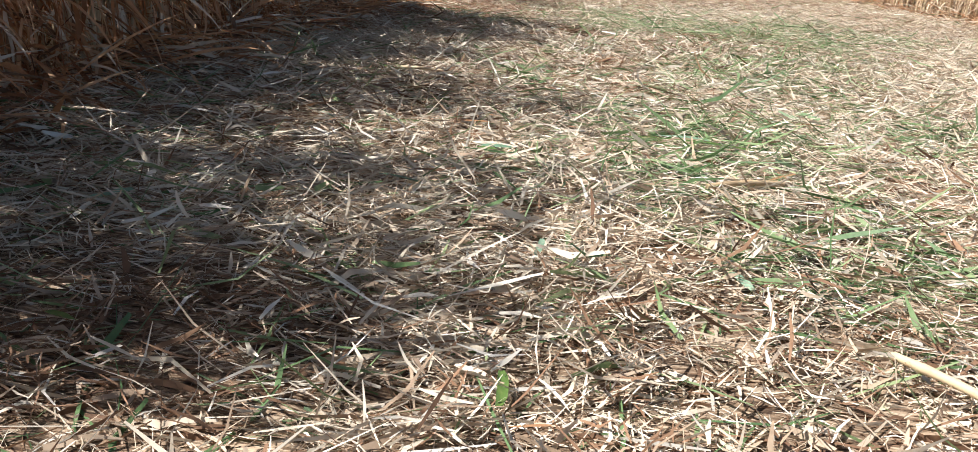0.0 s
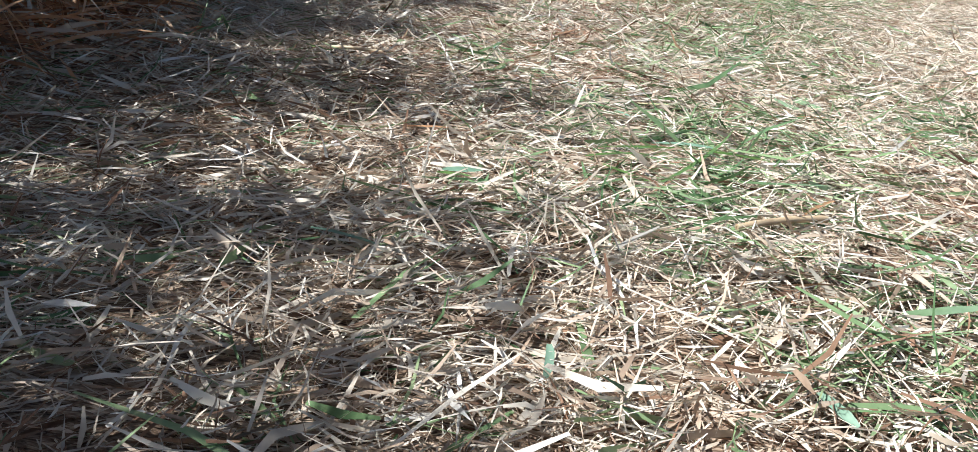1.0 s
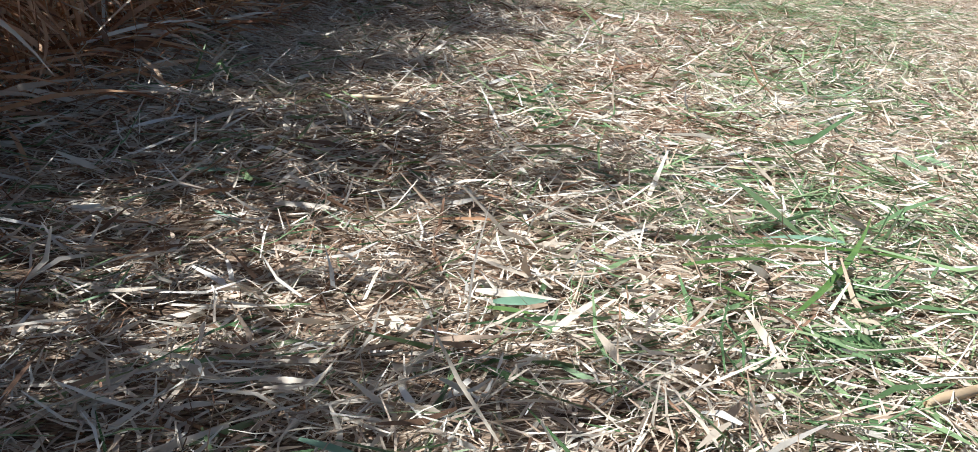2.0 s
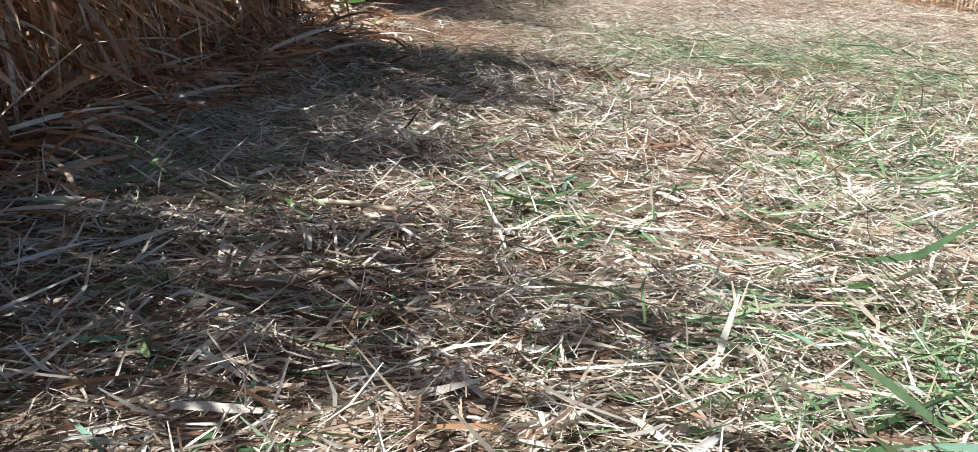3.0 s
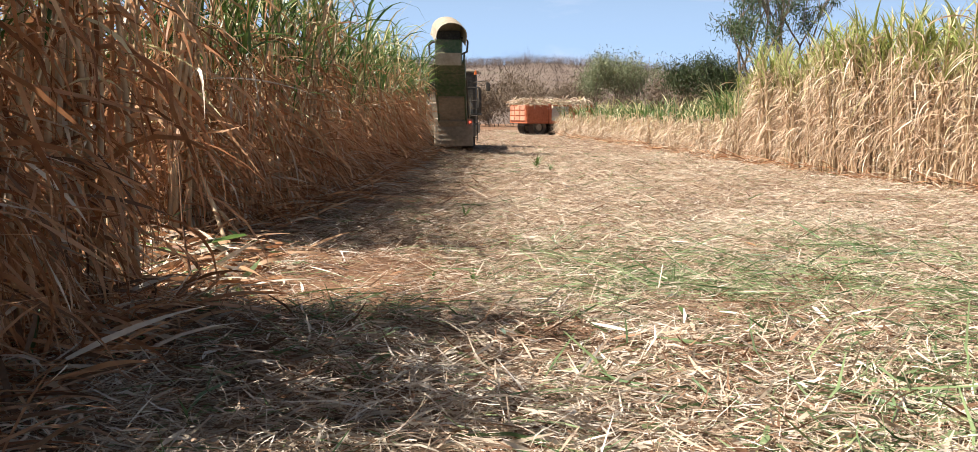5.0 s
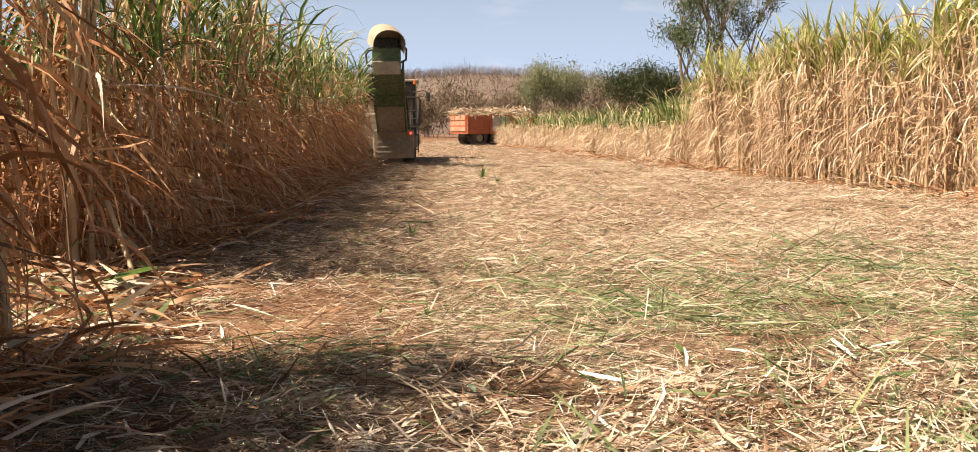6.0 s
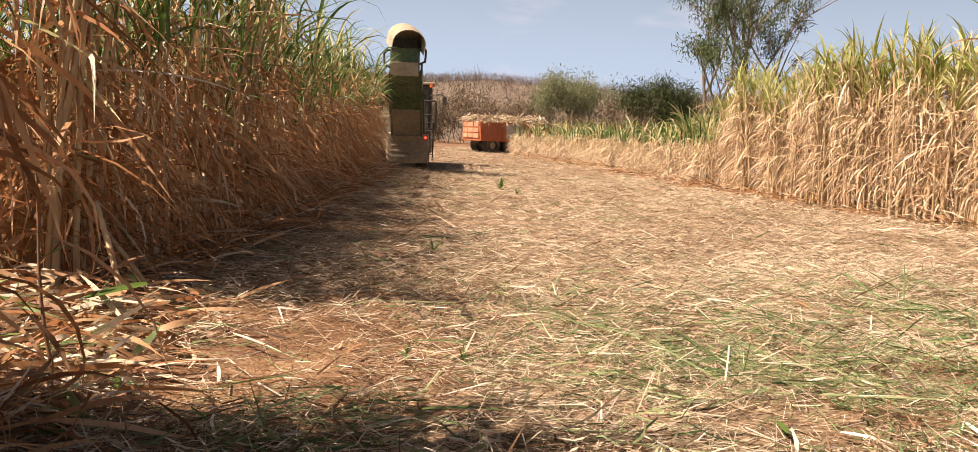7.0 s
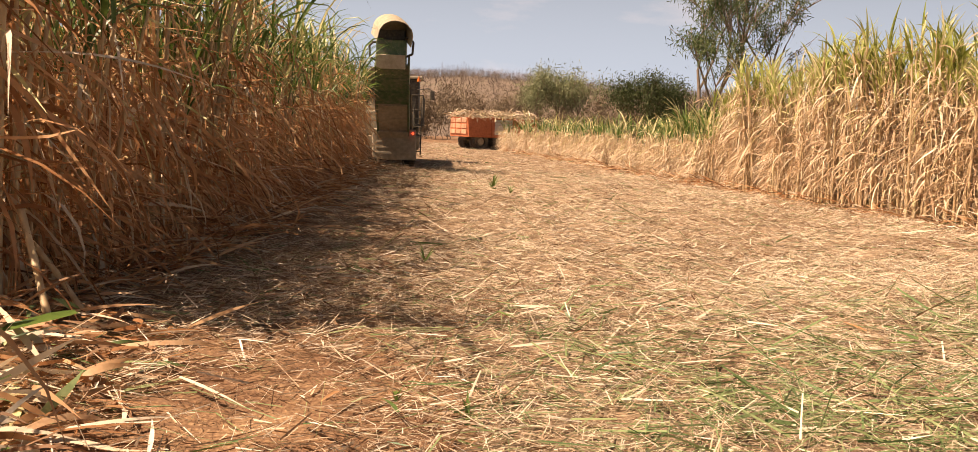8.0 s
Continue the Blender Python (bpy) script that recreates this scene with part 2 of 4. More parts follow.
def rod(bm, a, b, r, sides=8):
    a, b = Vector(a), Vector(b)
    m = Matrix.Translation((a + b) / 2) @ (b - a).to_track_quat("Z", "Y").to_matrix().to_4x4()
    bmesh.ops.create_cone(bm, cap_ends=True, segments=sides, radius1=r, radius2=r, depth=(b - a).length, matrix=m)


def rods(bm, points, r, sides=8):
    for a, b in zip(points, points[1:]):
        rod(bm, a, b, r, sides)
    for p in points[1:-1]:
        bmesh.ops.create_icosphere(bm, subdivisions=1, radius=r, matrix=Matrix.Translation(p))


def lie(x, y):
    """The height of the bare soil: low old ridges and hoof-deep dips, dying out far away."""
    x, y = np.asarray(x, float), np.asarray(y, float)
    h = 0.022 * np.sin(1.1 * x + 0.35 * y) + 0.018 * np.sin(1.7 * y - 0.6 * x + 1) + 0.012 * np.sin(3.4 * x + 2.5 * y)
    # the planted row at the shaded side stands on a low bank
    bank = 0.10 * np.clip((-x - 2.2) / 0.8, 0, 1) * np.clip((12.3 - y) / 0.9, 0, 1) * np.clip((x + 9) / 2, 0, 1) * np.clip((y + 6) / 3, 0, 1)
    return h * np.clip(1.6 - np.hypot(x, y - 12) / 40, 0, 1) + bank


# ---- ground, one sheet to the horizon ----
gx = np.concatenate([-np.geomspace(900, 9, 14), np.arange(-8, 16.01, 0.24), np.geomspace(17, 900, 14)])
gy = np.concatenate([-np.geomspace(900, 3, 12), np.arange(-2, 44.01, 0.24), np.geomspace(46, 1200, 18)])
GX, GY = np.meshgrid(gx, gy, indexing="ij")
gz = lie(GX, GY) + 0.012 * np.sin(9.0 * GX + 4 * np.sin(GY * 3)) * np.sin(8.0 * GY + 3 * np.sin(GX * 2.3)) * (np.hypot(GX, GY - 12) < 45)
ny = len(gy)
ii, jj = np.meshgrid(np.arange(len(gx) - 1), np.arange(ny - 1), indexing="ij")
gq = np.stack([ii * ny + jj, (ii + 1) * ny + jj, (ii + 1) * ny + jj + 1, ii * ny + jj + 1], -1)
ground = tagged(new("ground", Geo().add(np.stack([GX, GY, gz], -1), gq).mesh("ground", [SOIL])), "reddish-brown field soil under cane litter", "ground", kind="structure")


# ---- straw litter on the harvested lane ----
def right_edge(y):
    """Where the standing cane on the sunny side begins."""
    return np.interp(y, [0, 18, 22, 28, 35, 44, 50, 60, 66, 110], [9.2, 8.2, 7.7, 6.6, 5.7, 4.6, 3.9, 2.2, 1.6, 1.0])


# (x, y, radius, amount) of spots where green tops were dropped
GREEN_SPOTS = [(0.55, 4.6, 0.7, 0.85), (0.75, 5.7, 0.8, 0.75), (0.5, 7.2, 0.4, 0.35), (-0.6, 6.9, 0.4, 0.45), (1.0, 13.2, 1.6, 0.95), (0.1, 14.2, 1.1, 0.75), (2.4, 12.2, 1.3, 0.8),
               (3.2, 14.6, 1.6, 0.75), (-1.7, 11.6, 0.6, 0.6), (1.3, 8.3, 1.0, 0.5), (1.4, 3.4, 0.9, 0.5), (-3.0, 12.0, 0.4, 0.5), (1.8, 10.0, 1.0, 0.45), (0.9, 9.2, 0.4, 0.45), (2.4, 6.6, 1.0, 0.4)]


def bare(x, y):
    """Where the soil shows: the worn strip at the shaded side and the trampled spots in the gap, from 0 to about 1."""
    worn = 0.28 * np.clip((-x - 0.2) / 1.5, 0, 1) * np.clip((y - 11) / 2, 0, 1) * np.clip((26 - y) / 6, 0, 1)
    return worn + np.exp(-((x + 2.0) ** 2 / 0.7 + (y - 12.6) ** 2 / 1.2)) + 0.45 * np.exp(-((x + 1.6) ** 2 / 0.8 + (y - 10.2) ** 2 / 0.6))


def tufts(x, y):
    """Small heaps and hollows of the litter, from about -1.6 to 1.6."""
    return np.sin(8.3 * x + 2.0 * np.sin(5.1 * y)) * np.sin(7.1 * y + 2.2 * np.sin(4.3 * x)) + 0.6 * np.sin(15 * x + 3 * np.sin(11 * y)) * np.sin(17 * y + 2 * np.sin(9 * x))


def straw_mat(x0, x1, y0, y1, step, label):
    """The matted lower layer of the litter, a lumpy sheet that sinks into the soil where the soil shows."""
    mx, my = np.arange(x0, x1 + step, step), np.arange(y0, y1 + step / 2, step)
    X, Y = np.meshgrid(mx, my, indexing="ij")
    Z = lie(X, Y) + 0.020 + 0.012 * tufts(X, Y) + rng.normal(0, 0.004, X.shape) - 0.10 * np.clip(bare(X, Y) - 0.10, 0, 1)
    k = len(my)
    i, j = np.meshgrid(np.arange(len(mx) - 1), np.arange(k - 1), indexing="ij")
    q = np.stack([i * k + j, (i + 1) * k + j, (i + 1) * k + j + 1, i * k + j + 1], -1).reshape(-1, 4)
    cx, cy = X[:-1, :-1].ravel(), Y[:-1, :-1].ravel()
    q = q[cx < right_edge(cy) + 0.9]
    tagged(new("straw_mat", Geo().add(np.stack([X, Y, Z], -1), q).mesh("straw_mat", [STRAW_MAT])), label, "straw", kind="stuff")


straw_mat(-3.4, 6.2, -3.5, 20.0, 0.09, "matted lower layer of dry cane straw on the lane")
straw_mat(6.2, 10.4, -3.5, 20.0, 0.3, "matted dry cane straw beside the sunlit cane")
straw_mat(-4.4, 9.2, 20.0, 76.0, 0.3, "matted pale cane straw farther along the lane")


def straw(name, count, x0, x1, y0, y1, size, segs, label, keep=None):
    x, y = rng.uniform(x0, x1, count), rng.uniform(y0, y1, count)
    ok = (x < right_edge(y) + 0.3)
    if keep is not None:
        ok &= keep(x, y)
    x, y = x[ok], y[ok]
    n = len(x)
    # uneven cover: thin places let the soil through, tufts stand higher
    lump = np.sin(2.1 * x + 1.3 * np.sin(1.7 * y)) * np.sin(1.9 * y + 1.1 * np.sin(2.3 * x))
    dirt, tuft = bare(x, y), tufts(x, y)
    ok = rng.random(n) > np.clip(0.24 - 0.10 * lump - 0.36 * tuft + 0.5 * dirt, 0, 0.88)
    x, y, lump, tuft = x[ok], y[ok], lump[ok], tuft[ok]
    n = len(x)
    green = np.zeros(n)
    for sx, sy, sr, amount in GREEN_SPOTS:
        green = np.maximum(green, amount * np.exp(-((x - sx) ** 2 + (y - sy) ** 2) / (0.7 * sr * sr)))
    pick = rng.random(n)
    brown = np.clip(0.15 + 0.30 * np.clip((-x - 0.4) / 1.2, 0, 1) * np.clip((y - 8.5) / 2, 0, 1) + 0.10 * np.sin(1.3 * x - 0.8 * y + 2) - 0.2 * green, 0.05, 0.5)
    for sx, sy, sr in ((0.0, 8.5, 0.35), (1.1, 11.9, 0.5), (-1.2, 2.1, 0.6), (0.35, 7.0, 0.3), (1.9, 12.8, 0.4), (-0.4, 11.0, 0.5), (0.6, 10.6, 0.35)):
        brown = np.maximum(brown, 0.7 * np.exp(-((x - sx) ** 2 + (y - sy) ** 2) / (sr * sr)))
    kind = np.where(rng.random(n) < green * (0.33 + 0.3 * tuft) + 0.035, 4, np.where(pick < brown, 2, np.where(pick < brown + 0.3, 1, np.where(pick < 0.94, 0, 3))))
    broad = rng.random(n)
    width = size * np.where(broad < 0.78, rng.uniform(0.003, 0.008, n), np.where(broad < 0.97, rng.uniform(0.008, 0.016, n), rng.uniform(0.015, 0.028, n)))
    length = np.where(broad < 0.45, rng.uniform(0.04, 0.12, n), np.minimum(rng.gamma(2.2, 0.046, n) + 0.06, 0.5)) * (0.8 + 0.2 * size)
    length, width = length * (1 + 0.9 * (kind == 4)), width * (1 + 0.35 * (kind == 4))
    # most lie along the lane's cross direction with a wide scatter
    az = rng.normal(0.25, 0.9, n) + np.pi * (rng.random(n) < 0.5) + 0.5 * np.sin(0.9 * x + 0.6 * y)
    el = rng.normal(0.03, 0.20, n) * np.where(kind == 4, 0.4, 1) + (rng.random(n) < 0.025) * rng.uniform(0.2, 0.6, n)
    z = lie(x, y) + 0.010 + (0.048 + 0.018 * lump + 0.045 * tuft).clip(0.012) * rng.random(n) ** 0.9 * (0.4 + 0.6 * size)
    z += (kind == 3) * 0.012
    base = np.stack([x - np.cos(az) * length / 2, y - np.sin(az) * length / 2, z], -1)
    v, f = ribbons(base, az, el, rng.normal(0.2, 0.5, n), length, width, segs, curl=rng.normal(0, 0.5, n), roll=rng.normal(0, 0.9, n), twist=rng.normal(0, 0.7, n), tip=0.35)
    v[:, 2] = np.maximum(v[:, 2], lie(v[:, 0], v[:, 1]) + 0.004)
    g = Geo().add(v, f, np.repeat(kind, segs))
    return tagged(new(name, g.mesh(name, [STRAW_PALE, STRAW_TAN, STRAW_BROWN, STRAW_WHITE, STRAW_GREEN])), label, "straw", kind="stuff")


straw("straw_litter", 345000, -4.2, 5.2, 1.0, 11.5, 1.0, 2, "chopped dry cane straw and shredded leaves covering the lane", lambda x, y: (x < 0.60 * y + 0.6) & (x > -0.70 * y - 0.9))
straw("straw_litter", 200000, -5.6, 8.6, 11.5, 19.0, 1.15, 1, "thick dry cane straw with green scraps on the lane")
straw("straw_litter", 125000, -4.6, 8.4, 19.0, 37.0, 1.35, 1, "sunlit dry cane straw spread over the lane")
straw("straw_litter", 80000, -4.2, 9.4, -3.5, 11.5, 1.7, 1, "dry cane straw on the lane's farther side", lambda x, y: ~((x < 0.60 * y + 0.55) & (x < 5.15) & (y > 1.0)) & (x > -3.6))
straw("straw_litter", 26000, -6.0, 6.5, 37.0, 75.0, 2.2, 1, "pale distant cane straw between the cane blocks")


# ---- standing sugarcane ----
def cane_shapes(seed, stalks, dry, green, tall, yellow, wide=1.0, bleached=0.06, upright=1.0, top=1.0, reach=1.0):
    """Arrays of one stool: a list of stalks, the hanging dead leaves, the green tops. Stalks end at height tall."""
    r = np.random.default_rng(seed)
    stems, tops = [], []
    for k in range(stalks):
        a, d = r.uniform(0, 2 * np.pi), r.uniform(0.03, 0.2)
        foot = np.array([d * np.cos(a), d * np.sin(a), -0.03])
        h, lean, way = tall * r.uniform(0.8, 1.05), r.uniform(0.03, 0.22), r.uniform(0, 2 * np.pi)
        t = np.linspace(0, 1, 12)
        pts = foot + np.stack([lean * h * t ** 1.6 * np.cos(way), lean * h * t ** 1.6 * np.sin(way), h * t], -1)
        rad = r.uniform(0.015, 0.024) * (1.05 - 0.35 * t) * np.where(np.arange(12) % 2, 1.12, 0.95)
        stems.append(tube(pts, rad, 5))
        tops.append((pts, way))
    g_dry, g_green = Geo(), Geo()

    def along(n, lo, hi):
        which = r.integers(0, stalks, n)
        t = r.uniform(lo, hi, n) * 11
        i = np.clip(t.astype(int), 0, 10)
        pts = np.stack([p for p, _ in tops])
        return pts[which, i] * (1 - (t - i))[:, None] + pts[which, i + 1] * (t - i)[:, None]

    def blades(n, lo, hi, el, bend, length, width, power, segs, sway=0.9, turn=1.4):
        b = along(n, lo, hi)
        v, f = ribbons(b, r.uniform(0, 2 * np.pi, n), r.uniform(*el, n), r.uniform(*bend, n), reach * r.uniform(*length, n), wide * r.uniform(*width, n), segs,
                       power=power, curl=r.normal(0, sway, n), roll=r.normal(0, 0.6, n), twist=r.normal(0, turn, n), floor=0.03)
        # bleached: share of pale leaves, raised to brighten the sunlit blocks
        pick = np.where(r.random(n) < yellow * np.clip(b[:, 2] / tall - 0.35, 0, 1), 1, np.where(r.random(n) < bleached, 2, 0))
        g_dry.add(v, f, np.repeat(pick, segs))

    # arching out and hooked over, broken at a kink and hanging, slack against the stalk, and crossing at any angle
    blades(int(dry * 0.42), 0.10, 0.98, (0.2, 1.2), (1.6, 2.9), (0.45, 1.15), (0.012, 0.036), 0.9, 6)
    blades(int(dry * 0.30), 0.25, 0.98, (-0.5, 0.9), (1.2, 2.2), (0.5, 1.25), (0.010, 0.036), 0.25, 5)
    blades(int(dry * 0.40), 0.20, 0.95, (-1.0, 0.2), (0.4, 1.2), (0.4, 1.0), (0.012, 0.040), 0.6, 4, 0.9, 1.8)
    blades(int(dry * 0.26), 0.06, 0.85, (-0.7, 0.7), (-0.5, 0.9), (0.35, 1.0), (0.010, 0.028), 1.2, 4, 0.6, 1.0)
    n = green
    b = along(n, 0.80, 1.0)
    v, f = ribbons(b, r.uniform(0, 2 * np.pi, n), r.uniform(1.05, 1.5, n), upright * r.uniform(0.3, 2.0, n), top * r.uniform(0.75, 1.35, n), max(wide, 1.0) * r.uniform(0.020, 0.042, n), 5,
                   power=1.7, curl=r.normal(0, 0.35, n), roll=r.normal(0, 0.3, n), twist=r.normal(0, 0.8, n), fold=0.35)
    g_green.add(v, f, np.repeat(np.tile((r.random(n) < yellow).astype(int), 1), 10))
    return stems, g_dry, g_green


def cane_plant(seed, stalks, dry, green, tall, yellow, label, bleached=0.06, upright=1.0, wide=1.0, top=1.0, dead=LEAF_DRY, fresh=LEAF_GREEN, reach=1.0):
    """One stool of cane as a thing: an Empty with its stalks, dead leaves and green tops."""
    stems, g_dry, g_green = cane_shapes(seed, stalks, dry, green, tall, yellow, wide, bleached, upright, top, reach)
    root = tagged(new("sugarcane_plant"), label, "sugarcane", "standing sugarcane")
    for v, f in stems:
        part("stalk", Geo().add(v, f).mesh("stalk", [STALK]), root)
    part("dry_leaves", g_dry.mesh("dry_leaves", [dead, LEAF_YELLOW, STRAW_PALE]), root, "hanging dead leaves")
    part("green_leaves", g_green.mesh("green_leaves", [fresh, LEAF_YELLOW]), root, "green top leaves")
    return root


def cane_mass(name, shapes, poses, label, dead=LEAF_DRY, fresh=LEAF_GREEN):
    """Cane deeper in the block, where no plant can be told from the next."""
    g = Geo()
    for k, (x, y, turn, size) in enumerate(poses):
        c, s = math.cos(turn), math.sin(turn)
        m = np.array([[c, -s, 0], [s, c, 0], [0, 0, 1]]) * size
        stems, g_dry, g_green = shapes[k % len(shapes)]
        for (v, f), slot in [(st, 0) for st in stems]:
            g.add(v @ m.T + (x, y, 0), f, slot)
        for part_geo, first in ((g_dry, 1), (g_green, 4)):
            v, f, mi = part_geo.arrays()
            g.add(v @ m.T + (x, y, 0), f, mi + first)
    return tagged(new(name, g.mesh(name, [STALK, dead, LEAF_YELLOW, STRAW_PALE, fresh, LEAF_YELLOW])), label, "sugarcane", kind="stuff")


def row_of(x, y0, y1, step, jitter=0.1):
    return [(x + random.uniform(-jitter, jitter), y + random.uniform(-0.12, 0.12)) for y in np.arange(y0, y1, step)]


def plant_block(spots, kinds, size):
    """Copies the kinds of plant over the spots; the first of each kind takes the first spots itself."""
    for k, (x, y) in enumerate(spots):
        s = (size(y) if callable(size) else size) * random.uniform(0.9, 1.1)
        m = Matrix.Translation((x, y, float(lie(x, y)))) @ Matrix.Rotation(random.uniform(0, 6.28), 4, "Z") @ Matrix.Diagonal((s, s, s, 1))
        if k < len(kinds):
            kinds[k].matrix_basis = m
        else:
            copy_thing(kinds[k % len(kinds)], m)


def field(rows, step):
    return [(x + random.uniform(-0.15, 0.15), y + random.uniform(-0.2, 0.2), random.uniform(0, 6.28), random.uniform(0.88, 1.1)) for x, y0, y1 in rows for y in np.arange(y0, y1, step)]


def near_height(y):
    """How tall the near stools stand: low places let the sun reach across the lane."""
    return float(np.interp(y, [1.0, 1.4, 1.7, 2.2, 2.6, 3.5, 3.8, 4.1, 4.8, 5.1, 5.5, 6.2, 7.1, 7.5, 7.8, 8.1, 9.2, 10.2, 11.4],
                           [0.68, 0.78, 1.14, 1.18, 1.12, 1.13, 0.92, 0.72, 0.73, 0.94, 0.98, 0.90, 0.93, 0.86, 0.86, 0.97, 0.95, 1.01, 1.05]))


def shade_edge(y):
    """Where the front stools of the farther shaded block stand."""
    return float(np.interp(y, [14.5, 17, 24, 30, 36], [-4.15, -3.85, -3.65, -3.5, -3.65]))


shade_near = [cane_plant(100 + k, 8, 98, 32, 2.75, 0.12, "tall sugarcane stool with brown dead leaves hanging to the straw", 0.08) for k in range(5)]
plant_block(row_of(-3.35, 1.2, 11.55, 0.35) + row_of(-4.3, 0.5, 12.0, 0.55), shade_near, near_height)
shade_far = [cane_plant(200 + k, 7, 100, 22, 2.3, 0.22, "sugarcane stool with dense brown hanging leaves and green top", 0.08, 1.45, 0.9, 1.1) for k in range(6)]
plant_block([(shade_edge(y) + random.uniform(-0.12, 0.12), y) for y in np.arange(14.6, 36.2, 0.36)] + [(shade_edge(y) - 0.85 + random.uniform(-0.15, 0.15), y) for y in np.arange(14.3, 35.0, 0.75)], shade_far, lambda y: float(np.interp(y, [14.3, 14.95, 15.2, 20, 30], [1.36, 1.30, 1.0, 0.95, 0.90])))
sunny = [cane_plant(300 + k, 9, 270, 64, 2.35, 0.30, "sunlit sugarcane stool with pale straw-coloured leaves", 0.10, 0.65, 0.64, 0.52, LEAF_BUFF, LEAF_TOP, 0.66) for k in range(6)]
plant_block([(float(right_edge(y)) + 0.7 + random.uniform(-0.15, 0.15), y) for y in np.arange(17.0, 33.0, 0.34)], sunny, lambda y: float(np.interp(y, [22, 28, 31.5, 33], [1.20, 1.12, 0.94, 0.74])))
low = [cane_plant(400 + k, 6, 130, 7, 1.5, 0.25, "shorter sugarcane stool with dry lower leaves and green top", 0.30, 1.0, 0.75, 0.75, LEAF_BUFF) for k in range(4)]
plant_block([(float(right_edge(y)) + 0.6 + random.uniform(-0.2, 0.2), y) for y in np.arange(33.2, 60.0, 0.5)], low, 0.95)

lean_shade = [cane_shapes(500 + k, 3, 22, 13, 1.9, 0.2, 1.35) for k in range(5)]
lean_sun = [cane_shapes(520 + k, 3, 14, 28, 2.5, 0.30, 1.4, 0.5, 0.55, 0.55) for k in range(5)]
lean_low = [cane_shapes(540 + k, 3, 8, 20, 1.45, 0.3, 1.15) for k in range(5)]
cane_mass("sugarcane_field", lean_shade, [(x, y, t, s * 1.36) for x, y, t, s in field([(-5.3, -2, 10.6), (-6.2, -2, 10.4), (-7.2, -2, 10.2)], 0.6)] + field([(-3.7, -3, 1.0), (-4.6, -3, 0.3)], 0.5), "dense shaded sugarcane behind the front stools")
cane_mass("sugarcane_field", lean_shade, [(x, y, t, s * 1.12) for x, y, t, s in field([(-5.6, 14.0, 37), (-6.5, 13.8, 42), (-7.5, 13.6, 42)], 0.62)], "dense sugarcane with green tops behind the front stools")
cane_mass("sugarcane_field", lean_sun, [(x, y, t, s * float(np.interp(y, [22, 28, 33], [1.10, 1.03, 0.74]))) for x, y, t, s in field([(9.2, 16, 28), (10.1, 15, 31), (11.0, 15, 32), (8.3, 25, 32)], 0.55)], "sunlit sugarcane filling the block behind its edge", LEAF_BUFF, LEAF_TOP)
cane_mass("sugarcane_field", lean_low, [(x, y, t, s * 1.14) for x, y, t, s in field([(6.9, 34, 38.5), (7.7, 33, 39.5), (8.6, 33, 40.5), (9.5, 34, 41), (10.6, 34, 42)], 0.6)], "young lower sugarcane with fresh green tops")
lean_dry = [cane_shapes(560 + k, 2, 16, 7, 1.35, 0.35, 1.5, 0.4) for k in range(5)]
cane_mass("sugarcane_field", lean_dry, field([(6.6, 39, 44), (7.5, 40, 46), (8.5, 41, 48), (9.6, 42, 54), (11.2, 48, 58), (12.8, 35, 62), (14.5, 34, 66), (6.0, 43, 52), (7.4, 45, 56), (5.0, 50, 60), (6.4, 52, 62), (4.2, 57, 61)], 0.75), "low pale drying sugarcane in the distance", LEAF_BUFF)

# ---- dead leaves dropped in the cross-cut between the two shaded blocks ----
n = 2200
px, py = rng.uniform(-7.0, -2.6, n), rng.uniform(11.2, 14.3, n)
hump = 0.34 * np.clip((-px - 2.6) / 1.5, 0, 1)
pz = lie(px, py) + 0.03 + hump * rng.random(n)
pa = rng.normal(0.1, 0.7, n) + np.pi * (rng.random(n) < 0.5)
v, f = ribbons(np.stack([px, py, pz], -1), pa, rng.normal(0.15, 0.25, n), rng.uniform(0.1, 1.1, n), rng.uniform(0.22, 0.65, n), rng.uniform(0.012, 0.044, n), 5, curl=rng.normal(0, 1.0, n), roll=rng.normal(0, 0.8, n), twist=rng.normal(0, 1.5, n))
v[:, 2] = np.maximum(v[:, 2], lie(v[:, 0], v[:, 1]) + 0.02)
kind = rng.choice([0, 1, 2, 3, 4], n, p=[0.2, 0.45, 0.25, 0.03, 0.07])
tagged(new("leaf_pile", Geo().add(v, f, np.repeat(kind, 5)).mesh("leaf_pile", [STRAW_PALE, LEAF_DRY, STRAW_BROWN, STRAW_WHITE, STRAW_GREEN])), "heap of long fallen cane leaves in the gap", "leaf pile", kind="stuff")


